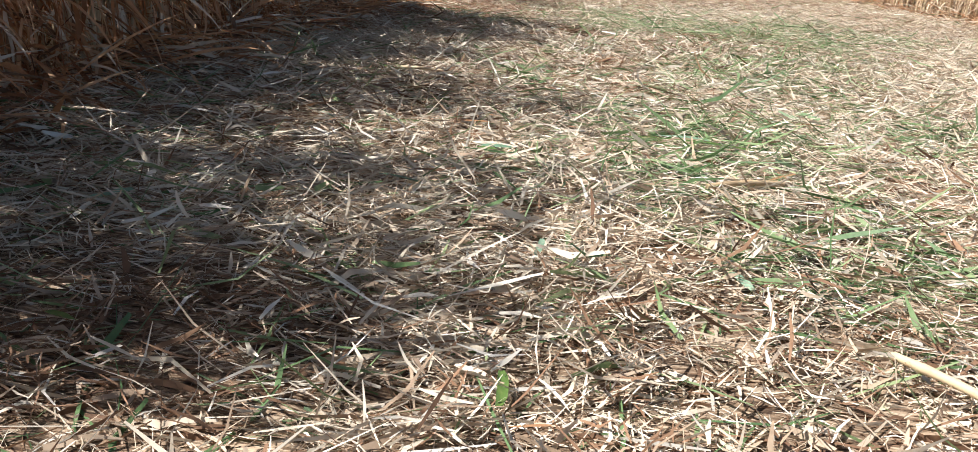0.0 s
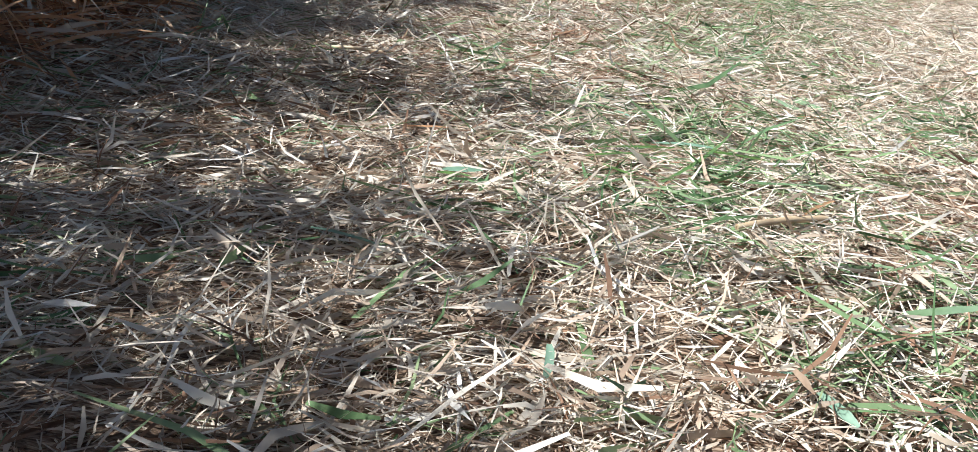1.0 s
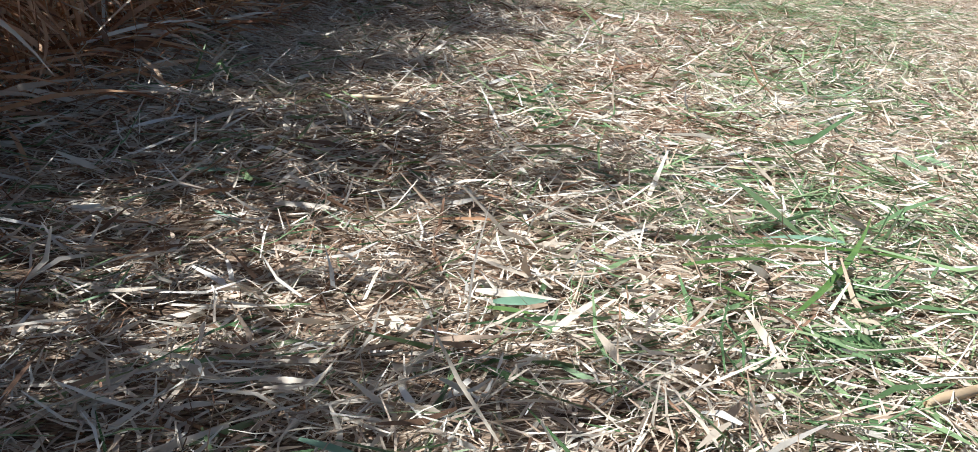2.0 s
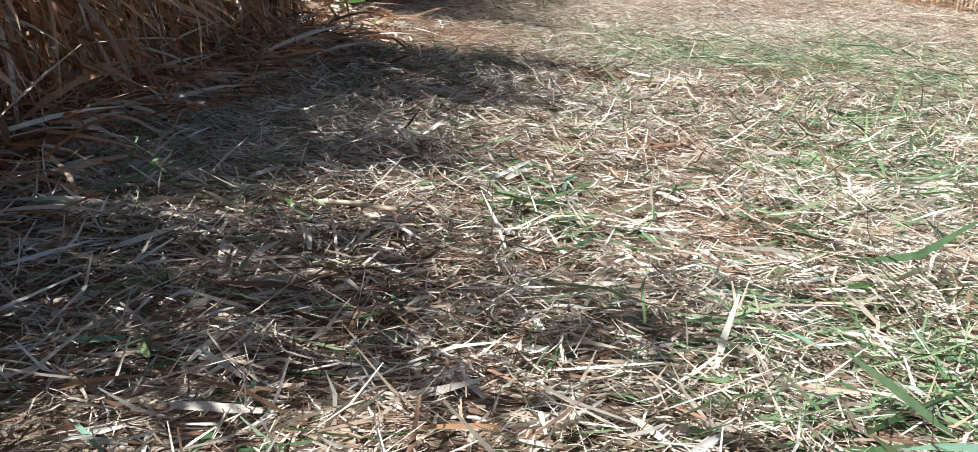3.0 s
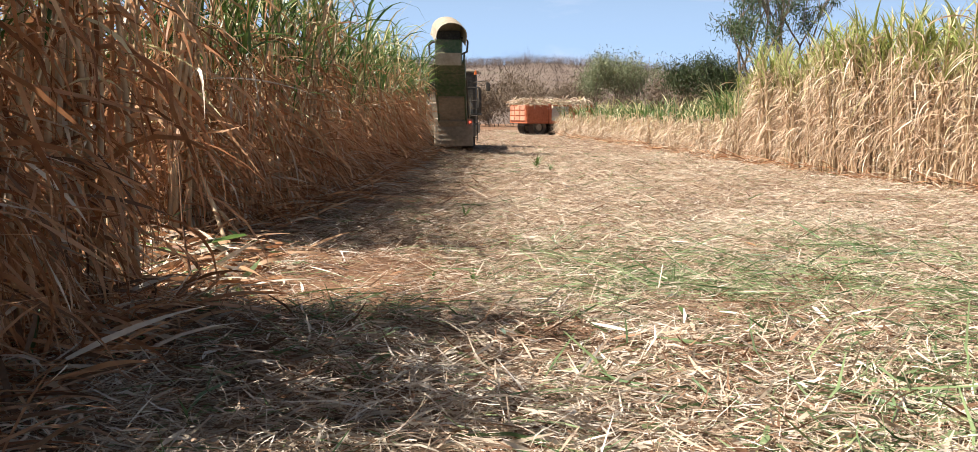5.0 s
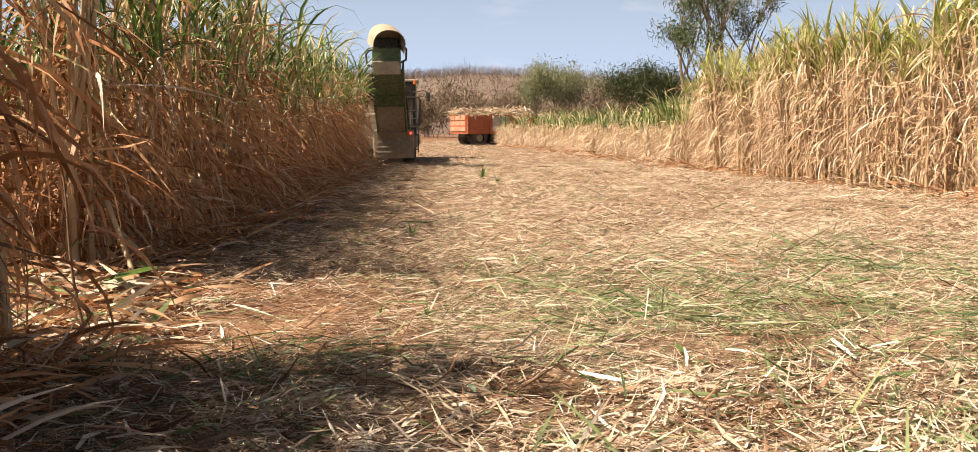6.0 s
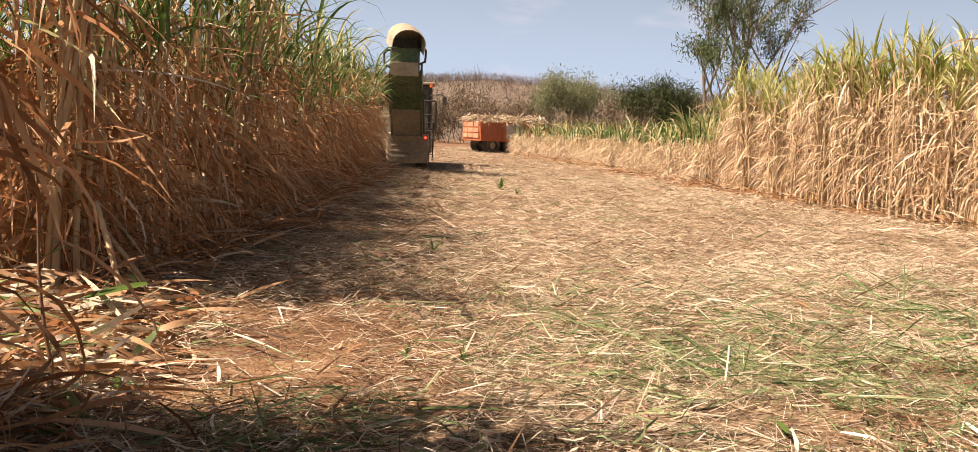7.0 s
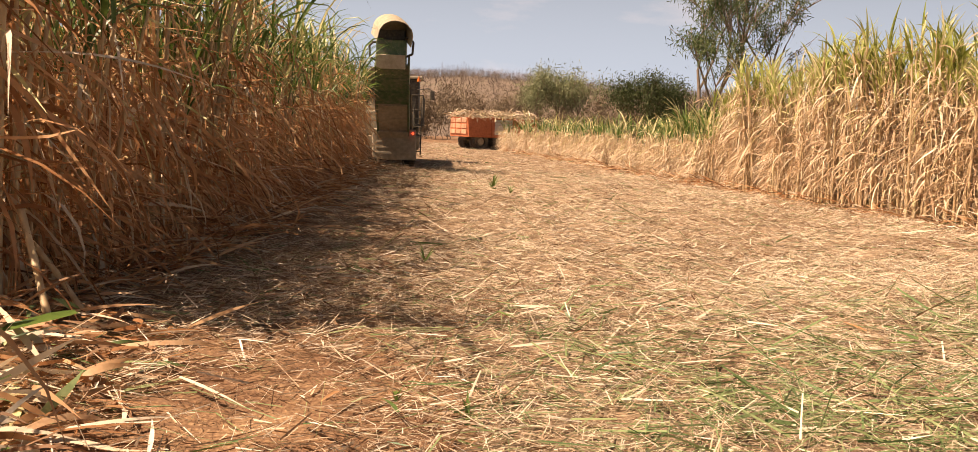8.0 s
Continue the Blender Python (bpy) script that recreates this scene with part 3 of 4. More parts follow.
# ---- dead leaves spilled along the foot of the standing cane ----
def foot_litter(count, spot, out, label):
    """Long dead leaves that slid down and lie at the foot of a cane edge; spot gives places, out the way to the lane."""
    x, y = spot(count)
    z = lie(x, y) + 0.03 + 0.16 * rng.random(count) ** 2
    az = out + rng.normal(0, 0.9, count)
    v, f = ribbons(np.stack([x, y, z], -1), az, rng.normal(0.25, 0.3, count), rng.uniform(0.3, 1.0, count), rng.uniform(0.25, 0.8, count), rng.uniform(0.010, 0.032, count), 4,
                   curl=rng.normal(0, 0.7, count), roll=rng.normal(0, 0.6, count), twist=rng.normal(0, 1.2, count))
    v[:, 2] = np.maximum(v[:, 2], lie(v[:, 0], v[:, 1]) + 0.02)
    slot = rng.choice([0, 1, 2], count, p=[0.62, 0.2, 0.18])
    tagged(new("leaf_litter", Geo().add(v, f, np.repeat(slot, 4)).mesh("leaf_litter", [LEAF_DRY, STRAW_PALE, STRAW_BROWN])), label, "leaf litter", kind="stuff")


def slumped_skirt(count, edge, y0, y1, heights, reach, label):
    """Dead leaves that arch out of the foot of a cane edge and lie over on the straw."""
    y = rng.uniform(y0, y1, count)
    x = np.array([edge(k) for k in y]) + rng.normal(0, 0.14, count)
    z = lie(x, y) + heights * rng.random(count) ** 1.3 + 0.05
    v, f = ribbons(np.stack([x, y, z], -1), rng.normal(0, 0.9, count), rng.uniform(-1.2, 0.35, count), rng.uniform(0.2, 1.1, count), reach * rng.uniform(0.5, 1.3, count), rng.uniform(0.010, 0.034, count), 6,
                   power=0.8, curl=rng.normal(0, 0.7, count), roll=rng.normal(0, 0.6, count), twist=rng.normal(0, 1.2, count))
    v[:, 2] = np.maximum(v[:, 2], lie(v[:, 0], v[:, 1]) + 0.03)
    slot = rng.choice([0, 1, 2], count, p=[0.68, 0.14, 0.18])
    tagged(new("leaf_litter", Geo().add(v, f, np.repeat(slot, 6)).mesh("leaf_litter", [LEAF_DRY, STRAW_PALE, STRAW_BROWN])), label, "leaf litter", kind="stuff")


slumped_skirt(2600, lambda y: -3.25, 1.2, 11.0, 1.05, 0.55, "brown dead leaves bulging out of the shaded cane onto the straw")
slumped_skirt(3000, lambda y: shade_edge(y) + 0.12, 14.6, 36.0, 0.7, 0.62, "dead leaves slumped out along the foot of the cane wall")
foot_litter(1500, lambda n: (rng.normal(-3.1, 0.22, n), rng.uniform(1.2, 11.3, n)), 0.0, "brown dead leaves slumped at the foot of the shaded cane")
foot_litter(2200, lambda n: (lambda y: (np.array([shade_edge(k) for k in y]) + rng.normal(0.3, 0.22, n), y))(rng.uniform(14.2, 36.0, n)), 0.0, "dead leaves lying along the foot of the cane wall")


def sunny_foot(n):
    y = rng.uniform(17, 58, n)
    return right_edge(y) + 0.45 + rng.normal(0, 0.25, n), y


foot_litter(2600, sunny_foot, math.pi, "pale dead leaves along the foot of the sunlit cane")

# ---- cane harvester ----
PAINT_GREEN = material("green_paint_dusty", [(0.045, 0.085, 0.042), (0.065, 0.115, 0.058), (0.13, 0.14, 0.095), (0.24, 0.21, 0.15)], 0.55, fine=9, coarse=1.2, bump=0.05, each="")
# dusty steel, its colour lightened further for dust haze in the air
PAINT_DUST_HAZE = material("dusty_hazed_steel", [(0.21, 0.185, 0.145), (0.30, 0.265, 0.205), (0.40, 0.35, 0.275)], 0.9, fine=9, coarse=1.4, bump=0.1, each="")
PAINT_BEIGE = material("beige_hood", [(0.27, 0.235, 0.17), (0.37, 0.325, 0.245), (0.46, 0.41, 0.32)], 0.7, fine=10, coarse=1.5, bump=0.04, each="")
STEEL_DARK = material("dark_steel", [(0.03, 0.028, 0.024), (0.06, 0.055, 0.045), (0.13, 0.115, 0.085)], 0.65, fine=14, coarse=2, bump=0.08, each="")
RUBBER = material("tyre_rubber_dusty", [(0.03, 0.028, 0.026), (0.075, 0.066, 0.055), (0.17, 0.145, 0.105)], 0.9, fine=14, coarse=2.5, bump=0.2, each="")
ORANGE = material("orange_paint", [(0.30, 0.085, 0.04), (0.42, 0.13, 0.06), (0.50, 0.19, 0.10)], 0.55, fine=9, coarse=1.3, bump=0.05, each="")
ORANGE_PALE = material("pale_orange_panel", [(0.44, 0.19, 0.11), (0.55, 0.27, 0.17), (0.62, 0.36, 0.25)], 0.6, fine=9, coarse=1.3, bump=0.05, each="")
GREY_SLAT = material("grey_white_slats", [(0.30, 0.29, 0.27), (0.42, 0.41, 0.39), (0.54, 0.52, 0.48)], 0.6, fine=9, coarse=1.3, bump=0.05, each="")


def glow(name, colour, strength):
    m = bpy.data.materials.new(name)
    m.use_nodes = True
    b = m.node_tree.nodes["Principled BSDF"]
    b.inputs["Base Color"].default_value, b.inputs["Emission Color"].default_value = (*colour, 1), (*colour, 1)
    b.inputs["Emission Strength"].default_value, b.inputs["Roughness"].default_value = strength, 0.3
    return m


LAMP_RED, LENS_AMBER = glow("red_tail_lamp", (1.0, 0.06, 0.03), 2.2), glow("amber_lens", (0.8, 0.2, 0.04), 0.0)


def hood_mesh(width, depth, height, wall):
    """A bent-over spout hood: an arched shell, open below and towards its mouth."""
    bm = bmesh.new()
    arcs = []
    for k in range(9):
        t = k / 8
        y = -depth / 2 + depth * t
        drop = 0.10 * height * (t ** 2)
        ring = []
        for shell in (0, wall):
            w, h = width / 2 - shell, height - shell
            ring += [bm.verts.new((-w * math.cos(math.pi * i / 14), y, h * math.sin(math.pi * i / 14) ** 0.8 - drop - (0.16 if i in (0, 14) else 0))) for i in range(15)]
        arcs.append(ring)
    for a, b in zip(arcs, arcs[1:]):
        for i in range(14):
            bm.faces.new((a[i], a[i + 1], b[i + 1], b[i]))
            bm.faces.new((a[15 + i], b[15 + i], b[16 + i], a[16 + i]))
        for i in (0, 14):
            bm.faces.new((a[i], b[i], b[15 + i], a[15 + i]))
    for a in (arcs[0], arcs[-1]):
        for i in range(14):
            bm.faces.new((a[i], a[15 + i], a[16 + i], a[i + 1]))
    last = arcs[-1]
    bm.faces.new([last[15 + i] for i in range(15)])
    return bm


def wheel(parent, at, radius, width, name="wheel"):
    """A lugged tyre on a dished rim; its axle lies along x."""
    w = bpy.data.objects.new(name, None)
    scene.collection.objects.link(w)
    w.parent, w.location = parent, at
    bm = bmesh.new()
    prof = [(0.55, -0.42), (0.8, -0.5), (0.95, -0.46), (1.0, -0.3), (1.0, 0.3), (0.95, 0.46), (0.8, 0.5), (0.55, 0.42)]
    rings = [[bm.verts.new((b * width, r * radius * math.cos(a), r * radius * math.sin(a))) for r, b in prof] for a in (2 * math.pi * k / 28 for k in range(28))]
    for k in range(28):
        for i in range(len(prof)):
            j = (i + 1) % len(prof)
            bm.faces.new((rings[k][i], rings[k][j], rings[(k + 1) % 28][j], rings[(k + 1) % 28][i]))
    for k in range(20):
        for side in (-1, 1):
            a = 2 * math.pi * (k + 0.25 * side) / 20
            box(bm, (0.02 * side if side > 0 else -0.46 * width, -0.03, radius * 0.98), (0.46 * width if side > 0 else -0.02, 0.03, radius * 1.05), m=Matrix.Rotation(a, 4, "X") @ Matrix.Rotation(0.5 * side, 4, "Z"))
    bm_part("tyre", bm, RUBBER, w)
    bm = bmesh.new()
    bmesh.ops.create_cone(bm, cap_ends=True, segments=24, radius1=radius * 0.56, radius2=radius * 0.4, depth=width * 0.5, matrix=Matrix.Rotation(math.pi / 2, 4, "Y"))
    bm_part("rim", bm, PAINT_DUST_HAZE, w)
    return w


harvester = tagged(new("cane_harvester"), "dusty green cane harvester with raised elevator and beige spout hood", "harvester")
HX, HY = -2.45, 37.2
harvester.matrix_basis = pose(HX, HY, 0.02)
# chassis and rear body, seen from behind; local y runs ahead
bm = bmesh.new()
box(bm, (-1.0, 0.1, 0.55), (0.85, 6.2, 0.95), 0.03)
box(bm, (-0.95, 0.5, 0.95), (0.62, 3.8, 1.75), 0.06)
box(bm, (-0.85, 1.2, 1.75), (0.45, 3.6, 2.15), 0.08)
bm_part("body", bm, PAINT_DUST_HAZE, harvester, "dust-covered green rear body, paled by haze")
bm = bmesh.new()
box(bm, (-0.75, 3.9, 0.95), (0.75, 5.5, 2.95), 0.12)
bm_part("cab", bm, STEEL_DARK, harvester, "dark glazed cab")
bm = bmesh.new()
box(bm, (-0.85, 3.8, 2.95), (0.85, 5.6, 3.05), 0.04)
bm_part("cab_roof", bm, PAINT_BEIGE, harvester)
bm = bmesh.new()
box(bm, (-0.60, -0.30, 0.22), (0.76, 0.10, 1.18), 0.05)
for k in range(4):
    box(bm, (-0.48, -0.33, 0.40 + 0.17 * k), (0.58, -0.30, 0.47 + 0.17 * k), 0.008)
bm_part("rear_guard", bm, PAINT_DUST_HAZE, harvester, "ribbed dusty steel guard, paled by haze")
bm = bmesh.new()
bmesh.ops.create_cone(bm, cap_ends=True, segments=28, radius1=0.55, radius2=0.5, depth=0.22, matrix=Matrix.Translation((0.0, 0.25, 1.25)))
bm_part("turntable", bm, STEEL_DARK, harvester)
# elevator: a slanting trough that leans back over the lane
low_end, high_end = Vector((0.05, 0.05, 0.75)), Vector((0.05, -2.35, 3.05))
along_e = (high_end - low_end).normalized()
span = (high_end - low_end).length
across = [Vector((1, 0, 0)), along_e, along_e.cross(Vector((1, 0, 0)))]
frame_m = Matrix.Translation(low_end) @ Matrix((across[0], across[1], across[2])).transposed().to_4x4()
bm = bmesh.new()
box(bm, (-0.44, span * 0.52, -0.03), (0.44, span, 0.0), 0.006, frame_m)
for k in range(4, 6):
    box(bm, (-0.44, span * k / 6 - 0.03, -0.06), (0.44, span * k / 6 + 0.03, -0.03), 0.006, frame_m)
bm_part("elevator_floor", bm, PAINT_GREEN, harvester, "olive green elevator underside")
# lower half paler than the upper: settled dust plus haze in the colour
bm = bmesh.new()
box(bm, (-0.44, 0.0, -0.03), (0.44, span * 0.515, 0.0), 0.006, frame_m)
for k in range(1, 4):
    box(bm, (-0.44, span * k / 6 - 0.03, -0.06), (0.44, span * k / 6 + 0.03, -0.03), 0.006, frame_m)
bm_part("elevator_floor", bm, PAINT_DUST_HAZE, harvester, "lower elevator floor caked with dust, paled by haze")
for side in (-1, 1):
    bm = bmesh.new()
    box(bm, (side * 0.47 - 0.03, 0.0, -0.08), (side * 0.47 + 0.03, span, 0.42), 0.01, frame_m)
    bm_part("elevator_side", bm, PAINT_GREEN, harvester)
bm = bmesh.new()
for k in range(12):
    box(bm, (-0.43, span * (k + 0.5) / 12 - 0.02, 0.05), (0.43, span * (k + 0.5) / 12 + 0.02, 0.17), 0.0, frame_m)
bm_part("elevator_slats", bm, STEEL_DARK, harvester)
bm = bmesh.new()
box(bm, (-0.47, 0.02, -0.14), (0.47, 0.62, -0.09), 0.02, frame_m)
bm_part("lower_apron", bm, PAINT_DUST_HAZE, harvester)
# head of the elevator
bm = bmesh.new()
box(bm, (-0.40, -2.72, 2.92), (0.46, -2.0, 3.70), 0.04)
bm_part("elevator_head", bm, PAINT_GREEN, harvester, "green elevator head box")
bm = bmesh.new()
box(bm, (-0.41, -0.035, -0.20), (0.41, 0.0, 0.20), 0.01, pose(0.03, -2.80, 3.08, 14, 0, 0))
bm_part("flap", bm, PAINT_BEIGE, harvester, "pale sunlit deflector flap")
hood = bm_part("spout_hood", hood_mesh(1.0, 0.95, 0.50, 0.02), PAINT_BEIGE, harvester, "beige arched spout hood, dark inside")
hood.matrix_basis = pose(0.05, -2.66, 3.86, 20, 7, 16)
bm = bmesh.new()
box(bm, (-0.36, -2.5, 3.66), (0.40, -2.05, 4.0), 0.05)
bm_part("fan_housing", bm, STEEL_DARK, harvester)
for side, top in ((-1, 3.62), (1, 3.75)):
    bm = bmesh.new()
    x = 0.03 + side * 0.42
    rods(bm, [(x, -2.5, top - 0.5), (x + side * 0.18, -2.55, top - 0.42), (x + side * 0.20, -2.55, top - 0.1), (x + side * 0.12, -2.5, top), (x - side * 0.05, -2.45, top + 0.03)], 0.032)
    bm_part("hydraulic_hose", bm, STEEL_DARK, harvester)
for side in (-1, 1):
    bm = bmesh.new()
    rod(bm, (0.05 + side * 0.52, 0.35, 1.2), (0.05 + side * 0.52, -1.35, 2.25), 0.045)
    rod(bm, (0.05 + side * 0.52, -0.5, 1.72), (0.05 + side * 0.52, -1.75, 2.5), 0.025)
    bm_part("lift_ram", bm, STEEL_DARK, harvester)
# extractor with its own hood on the shaded side
bm = bmesh.new()
bmesh.ops.create_cone(bm, cap_ends=True, segments=24, radius1=0.5, radius2=0.5, depth=0.9, matrix=Matrix.Translation((-0.62, 1.9, 2.15)))
bm_part("extractor", bm, STEEL_DARK, harvester)
prim = bm_part("extractor_hood", hood_mesh(1.15, 1.2, 0.55, 0.025), PAINT_BEIGE, harvester, "beige extractor hood")
prim.matrix_basis = pose(-0.66, 1.7, 2.50, -14, 0, 18)
# platform, guard rails and ladder on the lane side
bm = bmesh.new()
box(bm, (0.62, 0.3, 1.30), (0.98, 3.9, 1.36), 0.01)
bm_part("platform", bm, STEEL_DARK, harvester)
for y in (0.35, 1.2, 2.1, 3.0, 3.8):
    bm = bmesh.new()
    rod(bm, (0.94, y, 1.36), (0.94, y, 2.28), 0.022)
    bm_part("rail_post", bm, STEEL_DARK, harvester)
for z in (1.8, 2.27):
    bm = bmesh.new()
    rods(bm, [(0.55, 0.35, z), (0.94, 0.35, z), (0.94, 3.8, z)], 0.02)
    bm_part("rail", bm, STEEL_DARK, harvester)
bm = bmesh.new()
for x in (0.66, 0.9):
    rod(bm, (x, 0.22, 0.4), (x, 0.28, 1.9), 0.02)
for k in range(5):
    rod(bm, (0.66, 0.23, 0.5 + 0.26 * k), (0.9, 0.23, 0.5 + 0.26 * k), 0.016)
bm_part("ladder", bm, STEEL_DARK, harvester)
bm = bmesh.new()
rods(bm, [(0.6, 3.9, 2.55), (1.05, 3.75, 2.62), (1.22, 3.7, 2.55)], 0.02)
bm_part("mirror_arm", bm, STEEL_DARK, harvester)
bm = bmesh.new()
box(bm, (1.14, 3.66, 2.22), (1.30, 3.74, 2.55), 0.03)
bm_part("mirror", bm, STEEL_DARK, harvester)
for x, y, z in ((0.72, 3.85, 2.95), (-0.95, 1.2, 2.75)):
    bm = bmesh.new()
    bmesh.ops.create_cone(bm, cap_ends=True, segments=12, radius1=0.07, radius2=0.055, depth=0.17, matrix=Matrix.Translation((x, y, z)))
    bm_part("beacon", bm, LENS_AMBER, harvester, "amber beacon lamp")
bm = bmesh.new()
rod(bm, (-0.95, 1.2, 2.0), (-0.95, 1.2, 2.68), 0.02)
bm_part("beacon_post", bm, STEEL_DARK, harvester)
bm = bmesh.new()
bmesh.ops.create_cone(bm, cap_ends=True, segments=14, radius1=0.036, radius2=0.03, depth=0.04, matrix=Matrix.Translation((0.66, -0.36, 1.06)) @ Matrix.Rotation(math.pi / 2, 4, "X"))
bm_part("tail_lamp", bm, LAMP_RED, harvester, "lit red tail lamp")
for x in (-0.72, 0.52):
    wheel(harvester, (x, 1.2, 0.62), 0.62, 0.42)
    wheel(harvester, (x, 4.9, 0.45), 0.45, 0.34)

# ---- orange haul-out trailer with a heaped load ----
trailer = tagged(new("cane_trailer"), "orange panelled haul-out trailer heaped with cut cane", "trailer")
trailer.matrix_basis = pose(0.38, 62.1, 0.0, 0, 0, -66)
TW, TL, Z0, Z1 = 2.4, 4.6, 0.85, 1.88
bm = bmesh.new()
box(bm, (-TW / 2, 0, Z0 - 0.12), (TW / 2, TL, Z0), 0.02)
bm_part("bed", bm, ORANGE, trailer)
for side in (-1, 1):
    bm = bmesh.new()
    x = side * TW / 2
    box(bm, (x - 0.03, 0.05, Z0), (x + 0.03, TL - 0.05, Z1), 0.01)
    bm_part("side_wall", bm, ORANGE, trailer)
    for k in range(4):
        bm = bmesh.new()
        y = 0.08 + (TL - 0.16) * k / 3
        box(bm, (x + side * 0.03 - 0.05, y - 0.07, Z0 - 0.1), (x + side * 0.03 + 0.05, y + 0.07, Z1 + 0.05), 0.01)
        bm_part("side_post", bm, ORANGE, trailer)
    for j in range(5):
        bm = bmesh.new()
        box(bm, (x + side * 0.032 - 0.02, 1.72, Z0 + 0.06 + 0.18 * j), (x + side * 0.032 + 0.02, 2.9, Z0 + 0.22 + 0.18 * j), 0.012)
        bm_part("side_slat", bm, GREY_SLAT, trailer, "grey white steel slat")
for y, name in ((0.0, "tail_wall"), (TL, "head_wall")):
    bm = bmesh.new()
    box(bm, (-TW / 2 + 0.03, y - 0.03, Z0), (TW / 2 - 0.03, y + 0.03, Z1), 0.01)
    bm_part(name, bm, ORANGE, trailer)
for j in range(3):
    for k in range(3):
        bm = bmesh.new()
        x0, z0 = -TW / 2 + 0.10 + 0.75 * k, Z0 + 0.06 + 0.33 * j
        box(bm, (x0, -0.07, z0), (x0 + 0.66, -0.03, z0 + 0.25), 0.012)
        bm_part("tail_panel", bm, ORANGE_PALE, trailer, "pale orange steel panel")
bm = bmesh.new()
box(bm, (-0.5, 0.2, 0.56), (0.5, TL + 1.2, 0.73), 0.03)
box(bm, (-1.0, 0.9, 0.5), (1.0, 1.05, 0.68), 0.02)
box(bm, (-1.0, 2.1, 0.5), (1.0, 2.25, 0.68), 0.02)
bm_part("chassis", bm, STEEL_DARK, trailer)
for x in (-0.95, -0.55, 0.55, 0.95):
    for y in (0.95, 2.15):
        wheel(trailer, (x, y, 0.48), 0.48, 0.32)
n = 2400
lx, ly = rng.uniform(-1.3, 1.3, n), rng.uniform(-0.1, TL + 0.1, n)
lz = Z1 - 0.12 + 0.5 * np.clip(1 - (np.abs(lx) / 1.45) ** 3, 0, 1) * rng.random(n) ** 0.4
v, f = ribbons(np.stack([lx, ly, lz], -1), rng.uniform(0, 6.28, n), rng.normal(0, 0.3, n), rng.uniform(0.0, 0.6, n), rng.uniform(0.25, 0.6, n), rng.uniform(0.03, 0.07, n), 2, roll=rng.normal(0, 0.6, n), tip=0.5)
load = tagged(new("cane_load", Geo().add(v, f, np.repeat(rng.choice([0, 1, 2, 3], n, p=[0.4, 0.35, 0.15, 0.1]), 2)).mesh("cane_load", [STRAW_PALE, STRAW_TAN, STRAW_BROWN, LEAF_YELLOW])), "heaped pale billets and leaves in the trailer", "cut cane", kind="stuff")
load.matrix_basis = trailer.matrix_basis.copy()

# ---- trees ----
BARK = material("bark", [(0.10, 0.075, 0.055), (0.20, 0.16, 0.12), (0.34, 0.29, 0.23)], 0.9, fine=12, coarse=1.5, bump=0.5, each="", stretch=(1, 1, 0.25))
LEAF_TREE = material("tree_leaf", [(0.035, 0.065, 0.025), (0.07, 0.115, 0.045), (0.14, 0.17, 0.075)], 0.5, fine=3, coarse=0.4, bump=0, spread=0.6, through_light=0.25)
LEAF_OLIVE = material("tree_leaf_olive", [(0.12, 0.155, 0.08), (0.20, 0.235, 0.13), (0.30, 0.32, 0.19)], 0.6, fine=3, coarse=0.4, bump=0, spread=0.6, through_light=0.25)
LEAF_DARK = material("tree_leaf_dark", [(0.022, 0.042, 0.016), (0.05, 0.075, 0.028), (0.09, 0.115, 0.05)], 0.5, fine=3, coarse=0.4, bump=0, spread=0.6, through_light=0.2)
TWIG = material("bare_twig", [(0.13, 0.10, 0.084), (0.165, 0.13, 0.108), (0.205, 0.165, 0.138)], 0.9, fine=3, coarse=0.2, bump=0, spread=0.5)


def grow(r, g, tips, p, d, length, radius, depth, spread, lift):
    """A limb that bends on its way and forks into thinner ones."""
    k = 5
    pts, dirs = [p], d
    for i in range(k):
        dirs = dirs + r.normal(0, 0.10, 3) + np.array([0, 0, lift])
        dirs /= np.linalg.norm(dirs)
        pts.append(pts[-1] + dirs * length / k)
    g.add(*tube(pts, np.linspace(radius, radius * 0.6, k + 1), 6 if depth > 1 else 4))
    if depth <= 1:
        tips.extend(pts[1:])
    if depth == 0:
        return
    for i in range(int(r.integers(2, 5))):
        at = pts[int(r.integers(2, k + 1))] if i else pts[-1]
        a = r.uniform(0, 2 * np.pi)
        nd = dirs + spread * np.array([math.cos(a), math.sin(a), r.uniform(-0.2, 0.6)])
        grow(r, g, tips, at, nd / np.linalg.norm(nd), length * r.uniform(0.5, 0.75), radius * 0.55, depth - 1, spread, lift)


